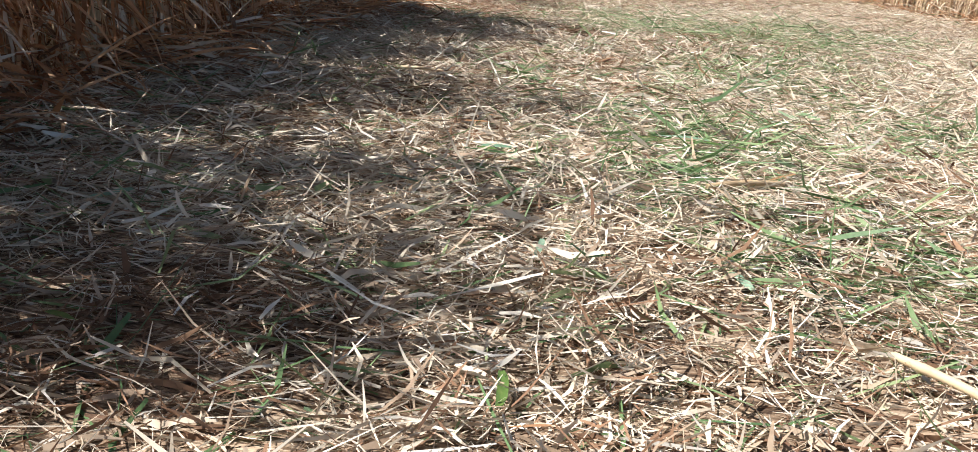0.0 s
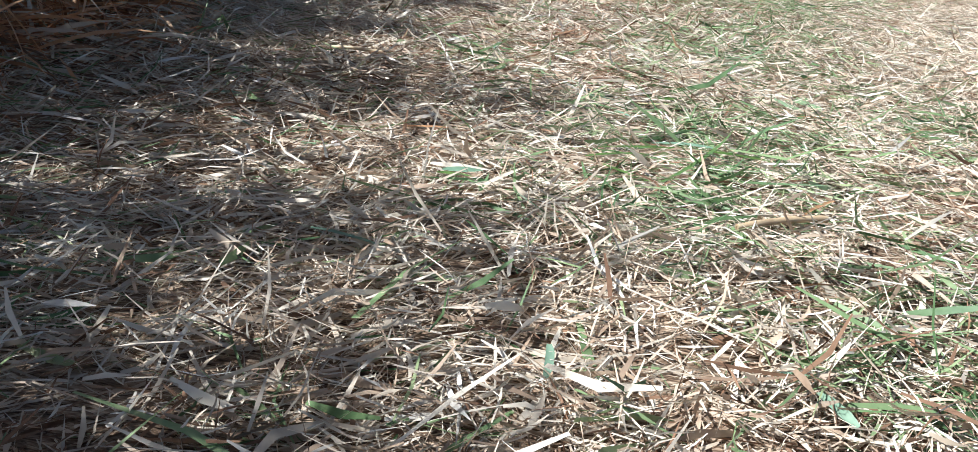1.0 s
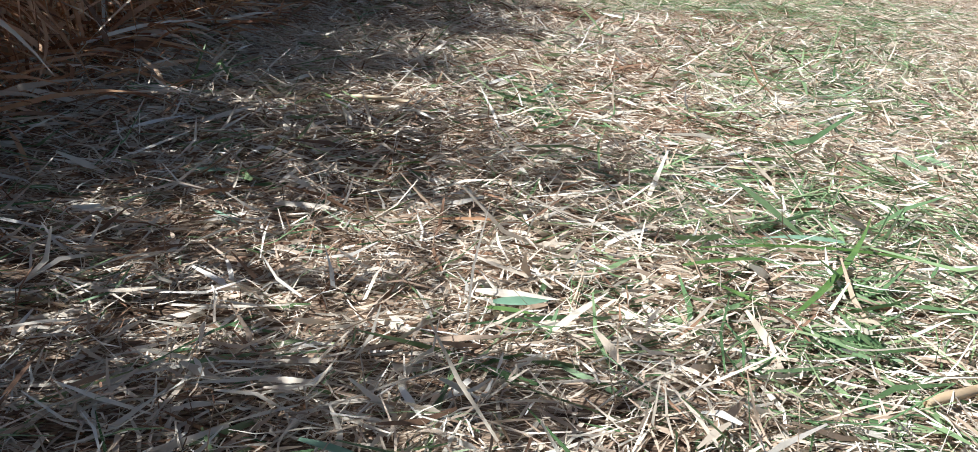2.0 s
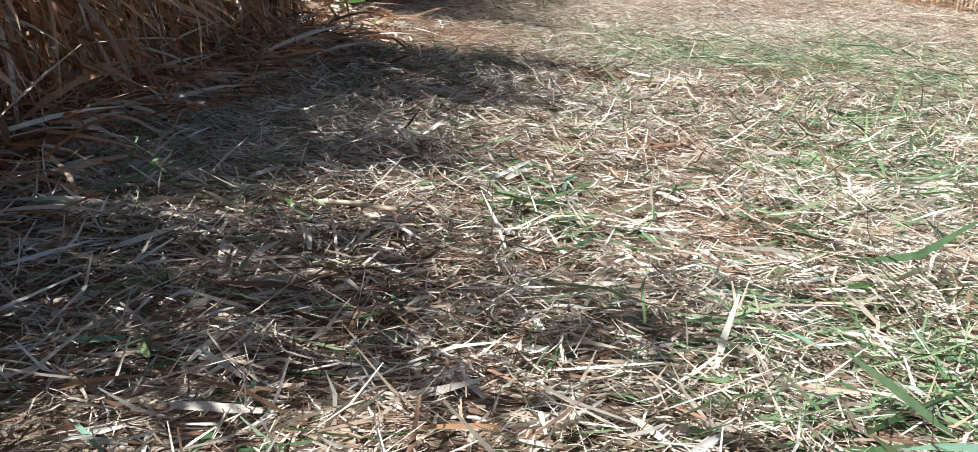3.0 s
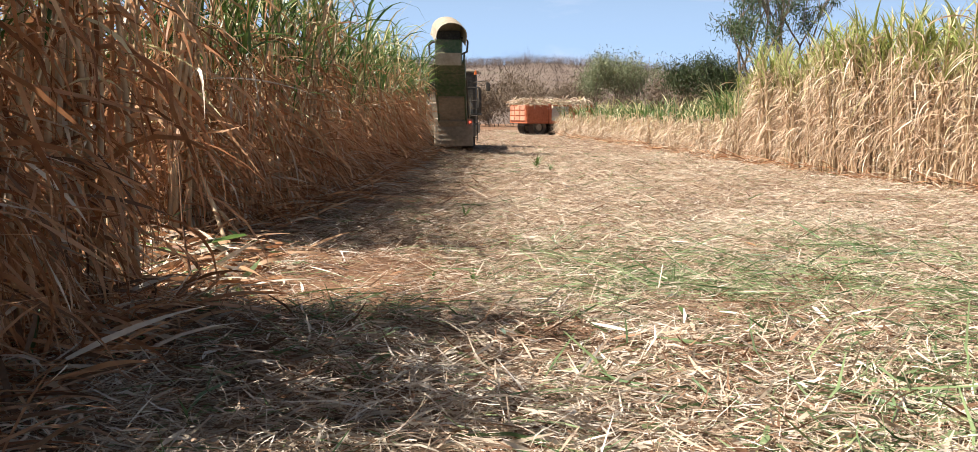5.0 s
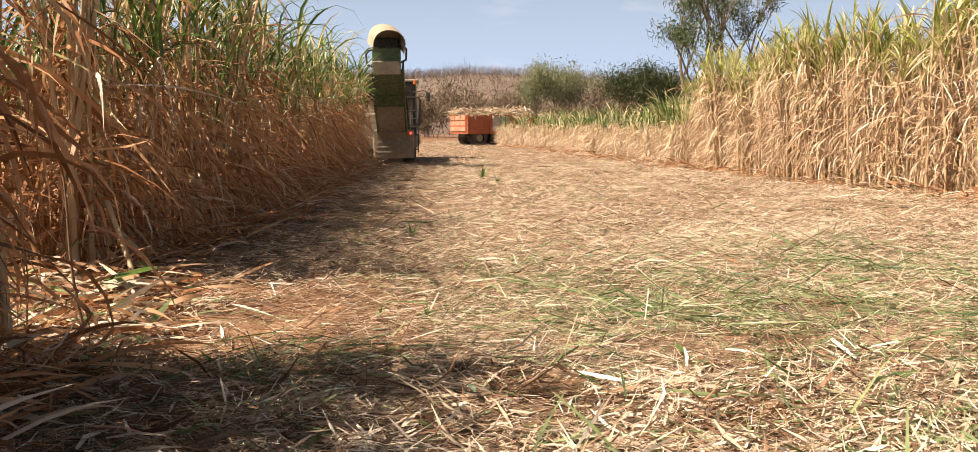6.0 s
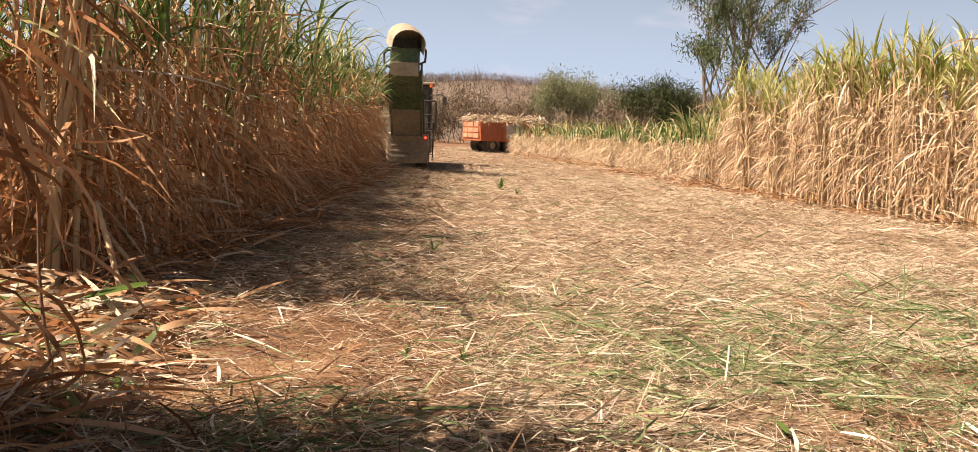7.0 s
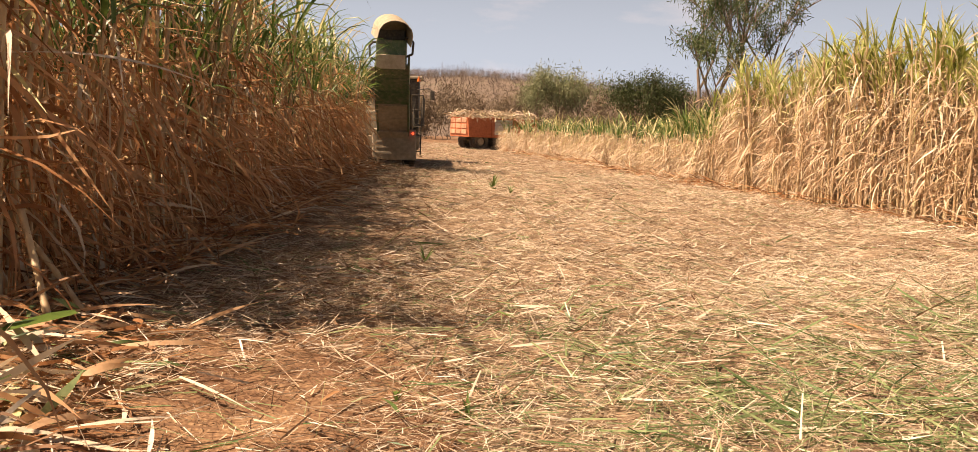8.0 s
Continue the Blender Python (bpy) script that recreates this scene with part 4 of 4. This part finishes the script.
def tree(seed, at, stems, length, radius, depth, spread, leaves, leaf_len, leaf_wide, cloud, leaf_mat, label, name="tree", clumps=0):
    r = np.random.default_rng(seed)
    g, tips = Geo(), []
    for dx, dy, tx, ty in stems:
        d = np.array([tx, ty, 1.0])
        grow(r, g, tips, np.array([dx, dy, -0.1]), d / np.linalg.norm(d), length, radius, depth, spread, 0.05)
    root = tagged(new(name), label, "tree" if name == "tree" else "bush")
    part("trunk", g.mesh("trunk", [BARK]), root, "slender bare trunk and limbs")
    tips = np.array(tips)
    if clumps:
        tips = tips[r.permutation(len(tips))[:clumps]]
    if leaves:
        c = tips[r.integers(0, len(tips), leaves)] + r.normal(0, cloud, (leaves, 3))
        v, f = ribbons(c, r.uniform(0, 6.28, leaves), r.normal(-0.5, 0.6, leaves), r.uniform(0, 0.6, leaves), leaf_len * r.uniform(0.6, 1.3, leaves), leaf_wide * r.uniform(0.6, 1.3, leaves), 1, roll=r.normal(0, 1, leaves))
        part("crown", Geo().add(v, f).mesh("crown", [leaf_mat]), root, "loose uneven leafy crown")
    root.matrix_basis = Matrix.Translation(at)
    return root


tree(3, (10.2, 46, 0), [(0, 0, -0.03, 0.0), (0.1, 0.1, -0.16, 0.1)], 4.3, 0.10, 3, 0.62, 7000, 0.28, 0.080, 0.24, LEAF_TREE, "tall slender tree with drooping sparse foliage behind the cane", clumps=120)
tree(5, (11.9, 46.5, 0), [(0, 0, -0.06, 0.0), (0.15, 0.1, 0.05, 0.1), (0.25, 0.1, 0.20, 0.1), (0.3, 0.0, 0.34, 0.0)], 4.9, 0.085, 3, 0.48, 6000, 0.28, 0.080, 0.22, LEAF_TREE, "forked slender tree with bare limbs showing through the leaves", clumps=120)
tree(9, (11.0, 97, 0), [(-1.2, 0, -0.4, 0.1), (0, 0, 0, 0), (1.3, 0, 0.5, 0), (0.3, 0.4, 0.2, 0.5)], 3.3, 0.12, 3, 0.8, 11000, 0.36, 0.14, 0.55, LEAF_OLIVE, "broad hazy olive tree at the foot of the hill")
tree(12, (16.0, 80, 0), [(-0.5, 0, -0.35, 0), (0.4, 0, 0.3, 0.2), (0, 0.4, 0, -0.3), (0, 0, 0, 0)], 2.9, 0.12, 3, 0.8, 15000, 0.30, 0.13, 0.5, LEAF_DARK, "dense dark green round tree behind the cane")
SCRUB = material("dry_scrub", [(0.10, 0.078, 0.052), (0.165, 0.128, 0.088), (0.24, 0.19, 0.13)], 0.9, fine=3, coarse=0.3, bump=0, spread=0.6, through_light=0.1)
for k in range(34):
    x, y = -16 + 1.5 * k + random.uniform(-1, 1), 98 + random.uniform(-7, 10)
    s = random.uniform(1.1, 2.6)
    tree(30 + k, (x, y, 0), [(-0.4, 0, -0.3, 0), (0.3, 0.2, 0.3, 0.2), (0, -0.3, 0, -0.3)], 1.15 * s, 0.04, 2, 0.75, 1300, 0.42, 0.15, 0.42, SCRUB, "dry brown bush at the foot of the hill", "dry_bush")

# ---- wooded hill ----
HILL = material("hill_scrub", [(0.085, 0.064, 0.050), (0.125, 0.096, 0.076), (0.165, 0.13, 0.104), (0.135, 0.12, 0.088)], 0.95, fine=0.5, coarse=0.06, bump=0.4, each="")


def hill_height(x, y):
    up = np.clip((y - 110) / 130, 0, 1)
    ridge = 12.4 + 0.9 * np.sin(x * 0.03 + 1) - 0.03 * x + 0.5 * np.sin(x * 0.11)
    return ridge * (3 * up ** 2 - 2 * up ** 3) + 0.4 * np.sin(x * 0.2) * np.sin(y * 0.15) * up - 0.05


hx, hy = np.linspace(-420, 460, 180), np.linspace(108, 300, 40)
HXX, HYY = np.meshgrid(hx, hy, indexing="ij")
ii, jj = np.meshgrid(np.arange(179), np.arange(39), indexing="ij")
hq = np.stack([ii * 40 + jj, (ii + 1) * 40 + jj, (ii + 1) * 40 + jj + 1, ii * 40 + jj + 1], -1)
tagged(new("hillside", Geo().add(np.stack([HXX, HYY, hill_height(HXX, HYY)], -1), hq).mesh("hillside", [HILL])), "low brown scrub-covered hill on the horizon", "hill", kind="structure")
g = Geo()
r = np.random.default_rng(77)
n = 2400
wx, wy = r.uniform(-70, 95, n), 196 + 46 * r.random(n) ** 0.6
wz = hill_height(wx, wy)
stand = 0.6 + 0.5 * np.sin(wx * 0.21 + 2 * np.sin(wx * 0.07)) + 0.4 * r.random(n)
for x, y, z, s in zip(wx, wy, wz, stand):
    h = max(0.7, (r.uniform(0.9, 2.0) + 1.6 * r.random() ** 3) * (0.6 + 0.5 * s))
    lean, side = r.normal(0, 0.10), r.normal(0, 0.08)
    g.add(*tube([(x, y, z - 0.2), (x + lean * h * 0.3 + side, y, z + h * 0.5), (x + lean * h, y, z + h)], [0.045, 0.032, 0.012], 3))
# brush of fine twigs round every stem, and low scrub between them
m = 9
k = np.repeat(np.arange(n), m)
bz = r.uniform(0.1, 1.6, n * m)
v, f = ribbons(np.stack([wx[k] + r.normal(0, 0.5, n * m), wy[k], wz[k] + bz], -1), r.uniform(0, 6.28, n * m), r.uniform(0.5, 1.4, n * m), r.normal(0, 0.5, n * m), r.uniform(0.4, 1.3, n * m), r.uniform(0.03, 0.12, n * m), 1, roll=r.normal(0, 1, n * m))
g.add(v, f)
q = 16000
sx, sy = r.uniform(-70, 95, q), 110 + 132 * r.random(q)
v, f = ribbons(np.stack([sx, sy, hill_height(sx, sy) - 0.05], -1), r.uniform(0, 6.28, q), r.uniform(0.5, 1.4, q), r.normal(0.3, 0.4, q), r.uniform(0.5, 1.9, q), r.uniform(0.10, 0.35, q), 1, roll=r.normal(0, 1, q))
g.add(v, f)
tagged(new("bare_woods", g.mesh("bare_woods", [TWIG])), "thin bare leafless trees covering the hill", "woods", kind="stuff")


# ---- single leaves and stalk pieces lying on the litter ----
NAMES = {"cane_leaf_green": "torn green cane leaf lying on the straw", "cut_leaf_bluish_green": "bluish green cut leaf strip on the straw", "straw_bleached": "bleached white dry leaf strip on the straw",
         "straw_pale": "pale dry leaf strip on the straw", "cane_leaf_yellowing": "yellowing green cane leaf on the straw", "cane_leaf_dry": "curled brown dry leaf on the straw"}


def fallen_leaf(x, y, heading, length, width, mat, lift=0.0):
    """One leaf strip from (x, y) along its heading: folded along the midrib, gently arched, its ends torn or pointed."""
    n = np.ones(1)
    width *= 0.7 if mat == STRAW_WHITE else 0.85
    z = float(lie(x, y)) + 0.072 + lift
    v, f = ribbons(np.array([[x, y, z]]), n * heading, n * random.uniform(-0.02, 0.08), n * random.uniform(0.0, 0.2), n * length, n * width, 7, curl=n * random.uniform(-0.35, 0.35), roll=n * random.uniform(-0.35, 0.35),
                   twist=n * random.uniform(-0.5, 0.5), tip=random.choice((0.1, 0.5)), fold=random.uniform(0.1, 0.4))
    c = np.array([x, y, z])
    ob = new("fallen_leaf", Geo().add(v - c, f).mesh("fallen_leaf", [mat]))
    ob.location = c
    return tagged(ob, NAMES[mat.name], "leaf", "fallen leaves on the lane")


def stalk_piece(x, y, z, heading, rise, length, radius, label):
    """A cut length of cane with its joints."""
    t = np.linspace(0, 1, 12)
    d = np.array([math.cos(heading) * math.cos(rise), math.sin(heading) * math.cos(rise), math.sin(rise)])
    pts = d * length * t[:, None] + np.array([0, 0, 1.0]) * (0.03 * length * np.sin(t * 3))[:, None]
    rad = radius * np.where(np.arange(12) % 4 == 2, 1.16, 1.0)
    v, f = tube(pts, rad, 8)
    g = Geo().add(v, f)
    for ring in (v[:8], v[-8:]):
        g.add(ring, [[0, 1, 2, 7], [2, 3, 6, 7], [3, 4, 5, 6]])
    ob = new("cane_piece", g.mesh("cane_piece", [STALK]))
    ob.location = (x, y, z)
    return tagged(ob, label, "cane stalk", "cut cane pieces")


fallen_leaf(-0.16, 2.11, -1.34, 0.21, 0.035, LEAF_GREEN)
fallen_leaf(-0.04, 2.35, -0.06, 0.16, 0.045, LEAF_GREEN)
fallen_leaf(-0.07, 2.10, -0.83, 0.18, 0.020, STRAW_WHITE)
fallen_leaf(-1.25, 1.98, -0.48, 0.25, 0.014, STRAW_PALE)
fallen_leaf(-0.36, 2.94, -1.42, 0.29, 0.018, STRAW_WHITE)
fallen_leaf(0.32, 4.58, 0.93, 0.95, 0.030, LEAF_GREEN)
fallen_leaf(0.09, 4.78, -0.77, 0.43, 0.022, LEAF_GREEN)
fallen_leaf(-0.74, 3.91, -1.13, 0.15, 0.035, STRAW_WHITE)
fallen_leaf(-0.14, 3.09, -1.50, 0.17, 0.028, LEAF_BLUE)
fallen_leaf(0.54, 3.03, -1.21, 0.15, 0.035, LEAF_BLUE)
fallen_leaf(0.46, 3.10, 0.01, 0.10, 0.020, LEAF_BLUE)
fallen_leaf(-0.59, 4.39, 0.05, 0.15, 0.020, LEAF_GREEN)
fallen_leaf(-1.44, 3.03, 0.04, 0.13, 0.040, STRAW_WHITE)
fallen_leaf(-0.20, 2.76, 1.14, 0.15, 0.025, STRAW_PALE)
fallen_leaf(0.55, 4.15, 0.45, 0.36, 0.028, STRAW_PALE)
fallen_leaf(0.09, 5.06, 0.37, 0.95, 0.018, LEAF_GREEN)
fallen_leaf(0.02, 4.89, 0.44, 0.33, 0.030, LEAF_GREEN)
fallen_leaf(-0.23, 5.02, 1.06, 0.30, 0.030, STRAW_WHITE)
fallen_leaf(-0.41, 4.91, -1.44, 0.16, 0.022, STRAW_WHITE)
fallen_leaf(-0.57, 4.43, 0.20, 0.17, 0.045, LEAF_BLUE)
fallen_leaf(-0.30, 5.28, -0.74, 0.16, 0.025, STRAW_PALE)
fallen_leaf(-1.41, 4.57, -1.03, 0.27, 0.022, STRAW_WHITE)
fallen_leaf(-0.99, 8.56, 0.51, 0.82, 0.040, LEAF_YELLOW)
fallen_leaf(-0.81, 7.27, 1.28, 0.36, 0.045, STRAW_PALE)
fallen_leaf(-0.84, 7.01, -0.44, 0.23, 0.040, LEAF_GREEN)
fallen_leaf(-0.67, 6.77, 0.13, 0.24, 0.030, LEAF_BLUE)
fallen_leaf(-0.60, 5.99, -0.29, 0.47, 0.050, LEAF_BLUE)
fallen_leaf(-0.07, 6.21, -0.15, 0.31, 0.035, LEAF_BLUE)
fallen_leaf(-1.14, 5.70, 0.83, 0.20, 0.030, LEAF_GREEN)
fallen_leaf(-1.83, 6.21, 1.85, 0.30, 0.050, STRAW_WHITE)
fallen_leaf(-1.67, 6.00, 1.93, 0.48, 0.045, STRAW_PALE)
fallen_leaf(0.38, 6.25, 0.06, 0.27, 0.020, LEAF_YELLOW)
fallen_leaf(-1.73, 6.79, -0.90, 0.35, 0.025, LEAF_GREEN)
fallen_leaf(-0.86, 7.28, 1.18, 0.43, 0.050, STRAW_WHITE)
fallen_leaf(-0.54, 7.27, 1.46, 0.30, 0.030, LEAF_BLUE)
fallen_leaf(0.86, 9.51, -1.42, 0.29, 0.040, STRAW_WHITE)
fallen_leaf(0.62, 8.93, 0.38, 0.24, 0.035, STRAW_PALE)
fallen_leaf(-0.14, 11.19, -0.85, 0.29, 0.040, STRAW_WHITE)
fallen_leaf(1.52, 11.79, -1.78, 0.39, 0.040, STRAW_WHITE)
fallen_leaf(0.81, 11.62, -0.58, 0.25, 0.035, STRAW_WHITE)
fallen_leaf(-0.64, 11.41, -0.65, 0.23, 0.035, STRAW_PALE)
fallen_leaf(-2.40, 13.21, -0.82, 0.58, 0.030, STRAW_PALE)
fallen_leaf(-1.17, 11.77, 0.06, 0.41, 0.040, LEAF_GREEN)
fallen_leaf(-2.29, 11.95, 0.74, 0.56, 0.040, LEAF_GREEN)
fallen_leaf(-3.93, 14.54, -1.14, 0.95, 0.060, STRAW_WHITE)
fallen_leaf(-3.14, 13.03, -1.03, 0.64, 0.060, LEAF_YELLOW)
fallen_leaf(-3.35, 13.30, 1.05, 0.48, 0.100, LEAF_GREEN, 0.16)
fallen_leaf(-3.44, 13.30, 0.85, 0.42, 0.060, LEAF_BLUE, 0.17)
fallen_leaf(-3.25, 13.28, 1.25, 0.40, 0.050, LEAF_BLUE, 0.15)
fallen_leaf(-1.75, 12.71, -0.95, 0.41, 0.045, STRAW_PALE)
fallen_leaf(-2.24, 12.20, 1.77, 0.41, 0.030, STRAW_WHITE)
fallen_leaf(-3.09, 12.81, -0.81, 0.36, 0.060, LEAF_YELLOW)
fallen_leaf(-2.26, 13.91, -0.17, 0.23, 0.030, STRAW_WHITE)
fallen_leaf(-1.28, 12.78, 1.82, 0.27, 0.030, LEAF_GREEN)
stalk_piece(0.93, 2.46, 0.10, -1.02, 0.02, 0.6, 0.014, "brown cut cane stalk lying across the straw")
stalk_piece(0.55, 4.15, 0.10, 0.45, 0.02, 0.42, 0.014, "pale cane stalk piece in the straw")
stalk_piece(-3.35, 14.0, 0.08, 2.2, 0.75, 1.0, 0.022, "broken pale cane stalk leaning against the standing cane")
stalk_piece(-3.25, 14.35, 0.07, 2.5, 0.6, 0.8, 0.018, "broken cane stalk leaning against the standing cane")
stalk_piece(-1.55, 6.75, 0.09, -0.15, 0.02, 0.35, 0.012, "thin pale cane stalk piece in the shade")


def weed(x, y, height, leaves, label):
    """A small green shoot coming up through the straw."""
    r = np.random.default_rng(int(1000 * abs(x) + 10 * y))
    root = tagged(new("weed"), label, "weed", "shoots in the straw")
    root.location = (x, y, float(lie(x, y)) + 0.03)
    for k in range(leaves):
        v, f = ribbons(np.zeros((1, 3)), *(r.uniform(a, b, 1) for a, b in ((0, 6.28), (0.7, 1.4), (0.2, 1.2), (0.6 * height, 1.2 * height), (0.063 * height, 0.117 * height))), 4, fold=0.3)
        part("leaf", Geo().add(v, f).mesh("leaf", [LEAF_GREEN]), root)
    return root


weed(0.22, 28.7, 0.42, 14, "small green shoot standing up in the sunlit straw")
weed(0.5, 27.4, 0.25, 9, "low green shoot in the sunlit straw")
weed(-0.95, 12.85, 0.16, 8, "tiny green shoot in the straw")
weed(-1.3, 13.1, 0.14, 7, "tiny yellowish green shoot in bare soil")
weed(-2.1, 9.3, 0.15, 7, "small green shoot in the shaded straw")
weed(1.9, 9.6, 0.18, 8, "green shoot among the straw strips")
weed(-1.2, 17.6, 0.22, 8, "green shoot at the shadow's edge")

# a dry stem left standing beside the gap, and leaves that reach out over the lane
t = np.linspace(0, 1, 10)
twig = new("standing_twig", Geo().add(*tube(np.stack([-0.05 * np.sin(5 * t) - 0.30 * t ** 1.5, 0.25 * t, 1.4 * t], -1), 0.010 * (1.1 - 0.6 * t), 6)).mesh("standing_twig", [STRAW_BROWN]))
twig.location = (-3.02, 12.1, 0.0)
tagged(twig, "dark dry twig standing up beside the fallen leaves", "twig")


def reaching_leaf(at, heading, rise, droop, length, width, mat, label):
    n = np.ones(1)
    v, f = ribbons(np.zeros((1, 3)), n * heading, n * rise, n * droop, n * length, n * width, 10, curl=n * 0.15, roll=n * 0.3, twist=n * 0.5, fold=0.3)
    ob = new("reaching_leaf", Geo().add(v, f).mesh("reaching_leaf", [mat]))
    ob.location = at
    return tagged(ob, label, "leaf", "leaves reaching from the cane")


reaching_leaf((-3.45, 9.2, 1.62), 0.95, -0.05, 0.25, 1.75, 0.055, LEAF_DRY, "long brown leaf reaching out from the shaded cane")
reaching_leaf((-3.4, 8.9, 1.95), 1.05, 0.15, 0.9, 1.3, 0.045, LEAF_DRY, "long brown leaf drooping from the shaded cane")
reaching_leaf((-3.9, 14.7, 1.75), 0.3, 0.1, 0.5, 1.3, 0.035, STRAW_PALE, "pale dry leaf arching out of the cane wall")
reaching_leaf((-3.9, 15.6, 2.2), 0.5, 0.35, 1.1, 1.5, 0.04, LEAF_GREEN, "green leaf arching out of the cane wall")
reaching_leaf((-3.3, 5.6, 0.6), -0.4, 0.3, 1.1, 1.1, 0.035, STRAW_PALE, "pale dry leaf trailing onto the shaded straw")
reaching_leaf((-3.3, 3.2, 0.5), 0.3, 0.3, 1.2, 1.0, 0.035, LEAF_DRY, "dry leaf trailing onto the shaded straw")
# crumpled broad leaves on top of the heap in the gap
for k in range(22):
    x, y = random.uniform(-4.2, -2.7), random.uniform(12.0, 13.9)
    leaf = fallen_leaf(x, y, random.uniform(0, 6.28), random.uniform(0.3, 0.7), random.uniform(0.03, 0.055), random.choice((STRAW_PALE, STRAW_PALE, LEAF_DRY, LEAF_YELLOW, LEAF_GREEN)), 0.02 + 0.12 * max(0, -x - 2.8))
    leaf.rotation_euler = (random.uniform(-0.25, 0.25), random.uniform(-0.25, 0.25), 0)
# scattered strips like them, all along the lane
for k in range(150):
    y = random.uniform(1.8, 17.0)
    x = random.uniform(max(-2.9, -0.55 * y - 0.6), min(5.5, 0.52 * y + 0.3))
    green = max(amount * math.exp(-((x - sx) ** 2 + (y - sy) ** 2) / (sr * sr)) for sx, sy, sr, amount in GREEN_SPOTS)
    mat = random.choice((LEAF_GREEN, LEAF_BLUE, LEAF_BLUE)) if random.random() < green + 0.18 else random.choice((STRAW_WHITE, STRAW_PALE, STRAW_PALE, LEAF_DRY))
    fallen_leaf(x, y, random.gauss(0.2, 0.8) + random.choice((0, math.pi)), random.uniform(0.12, 0.42) * min(1, 0.4 + 0.08 * y), random.uniform(0.014, 0.036), mat)
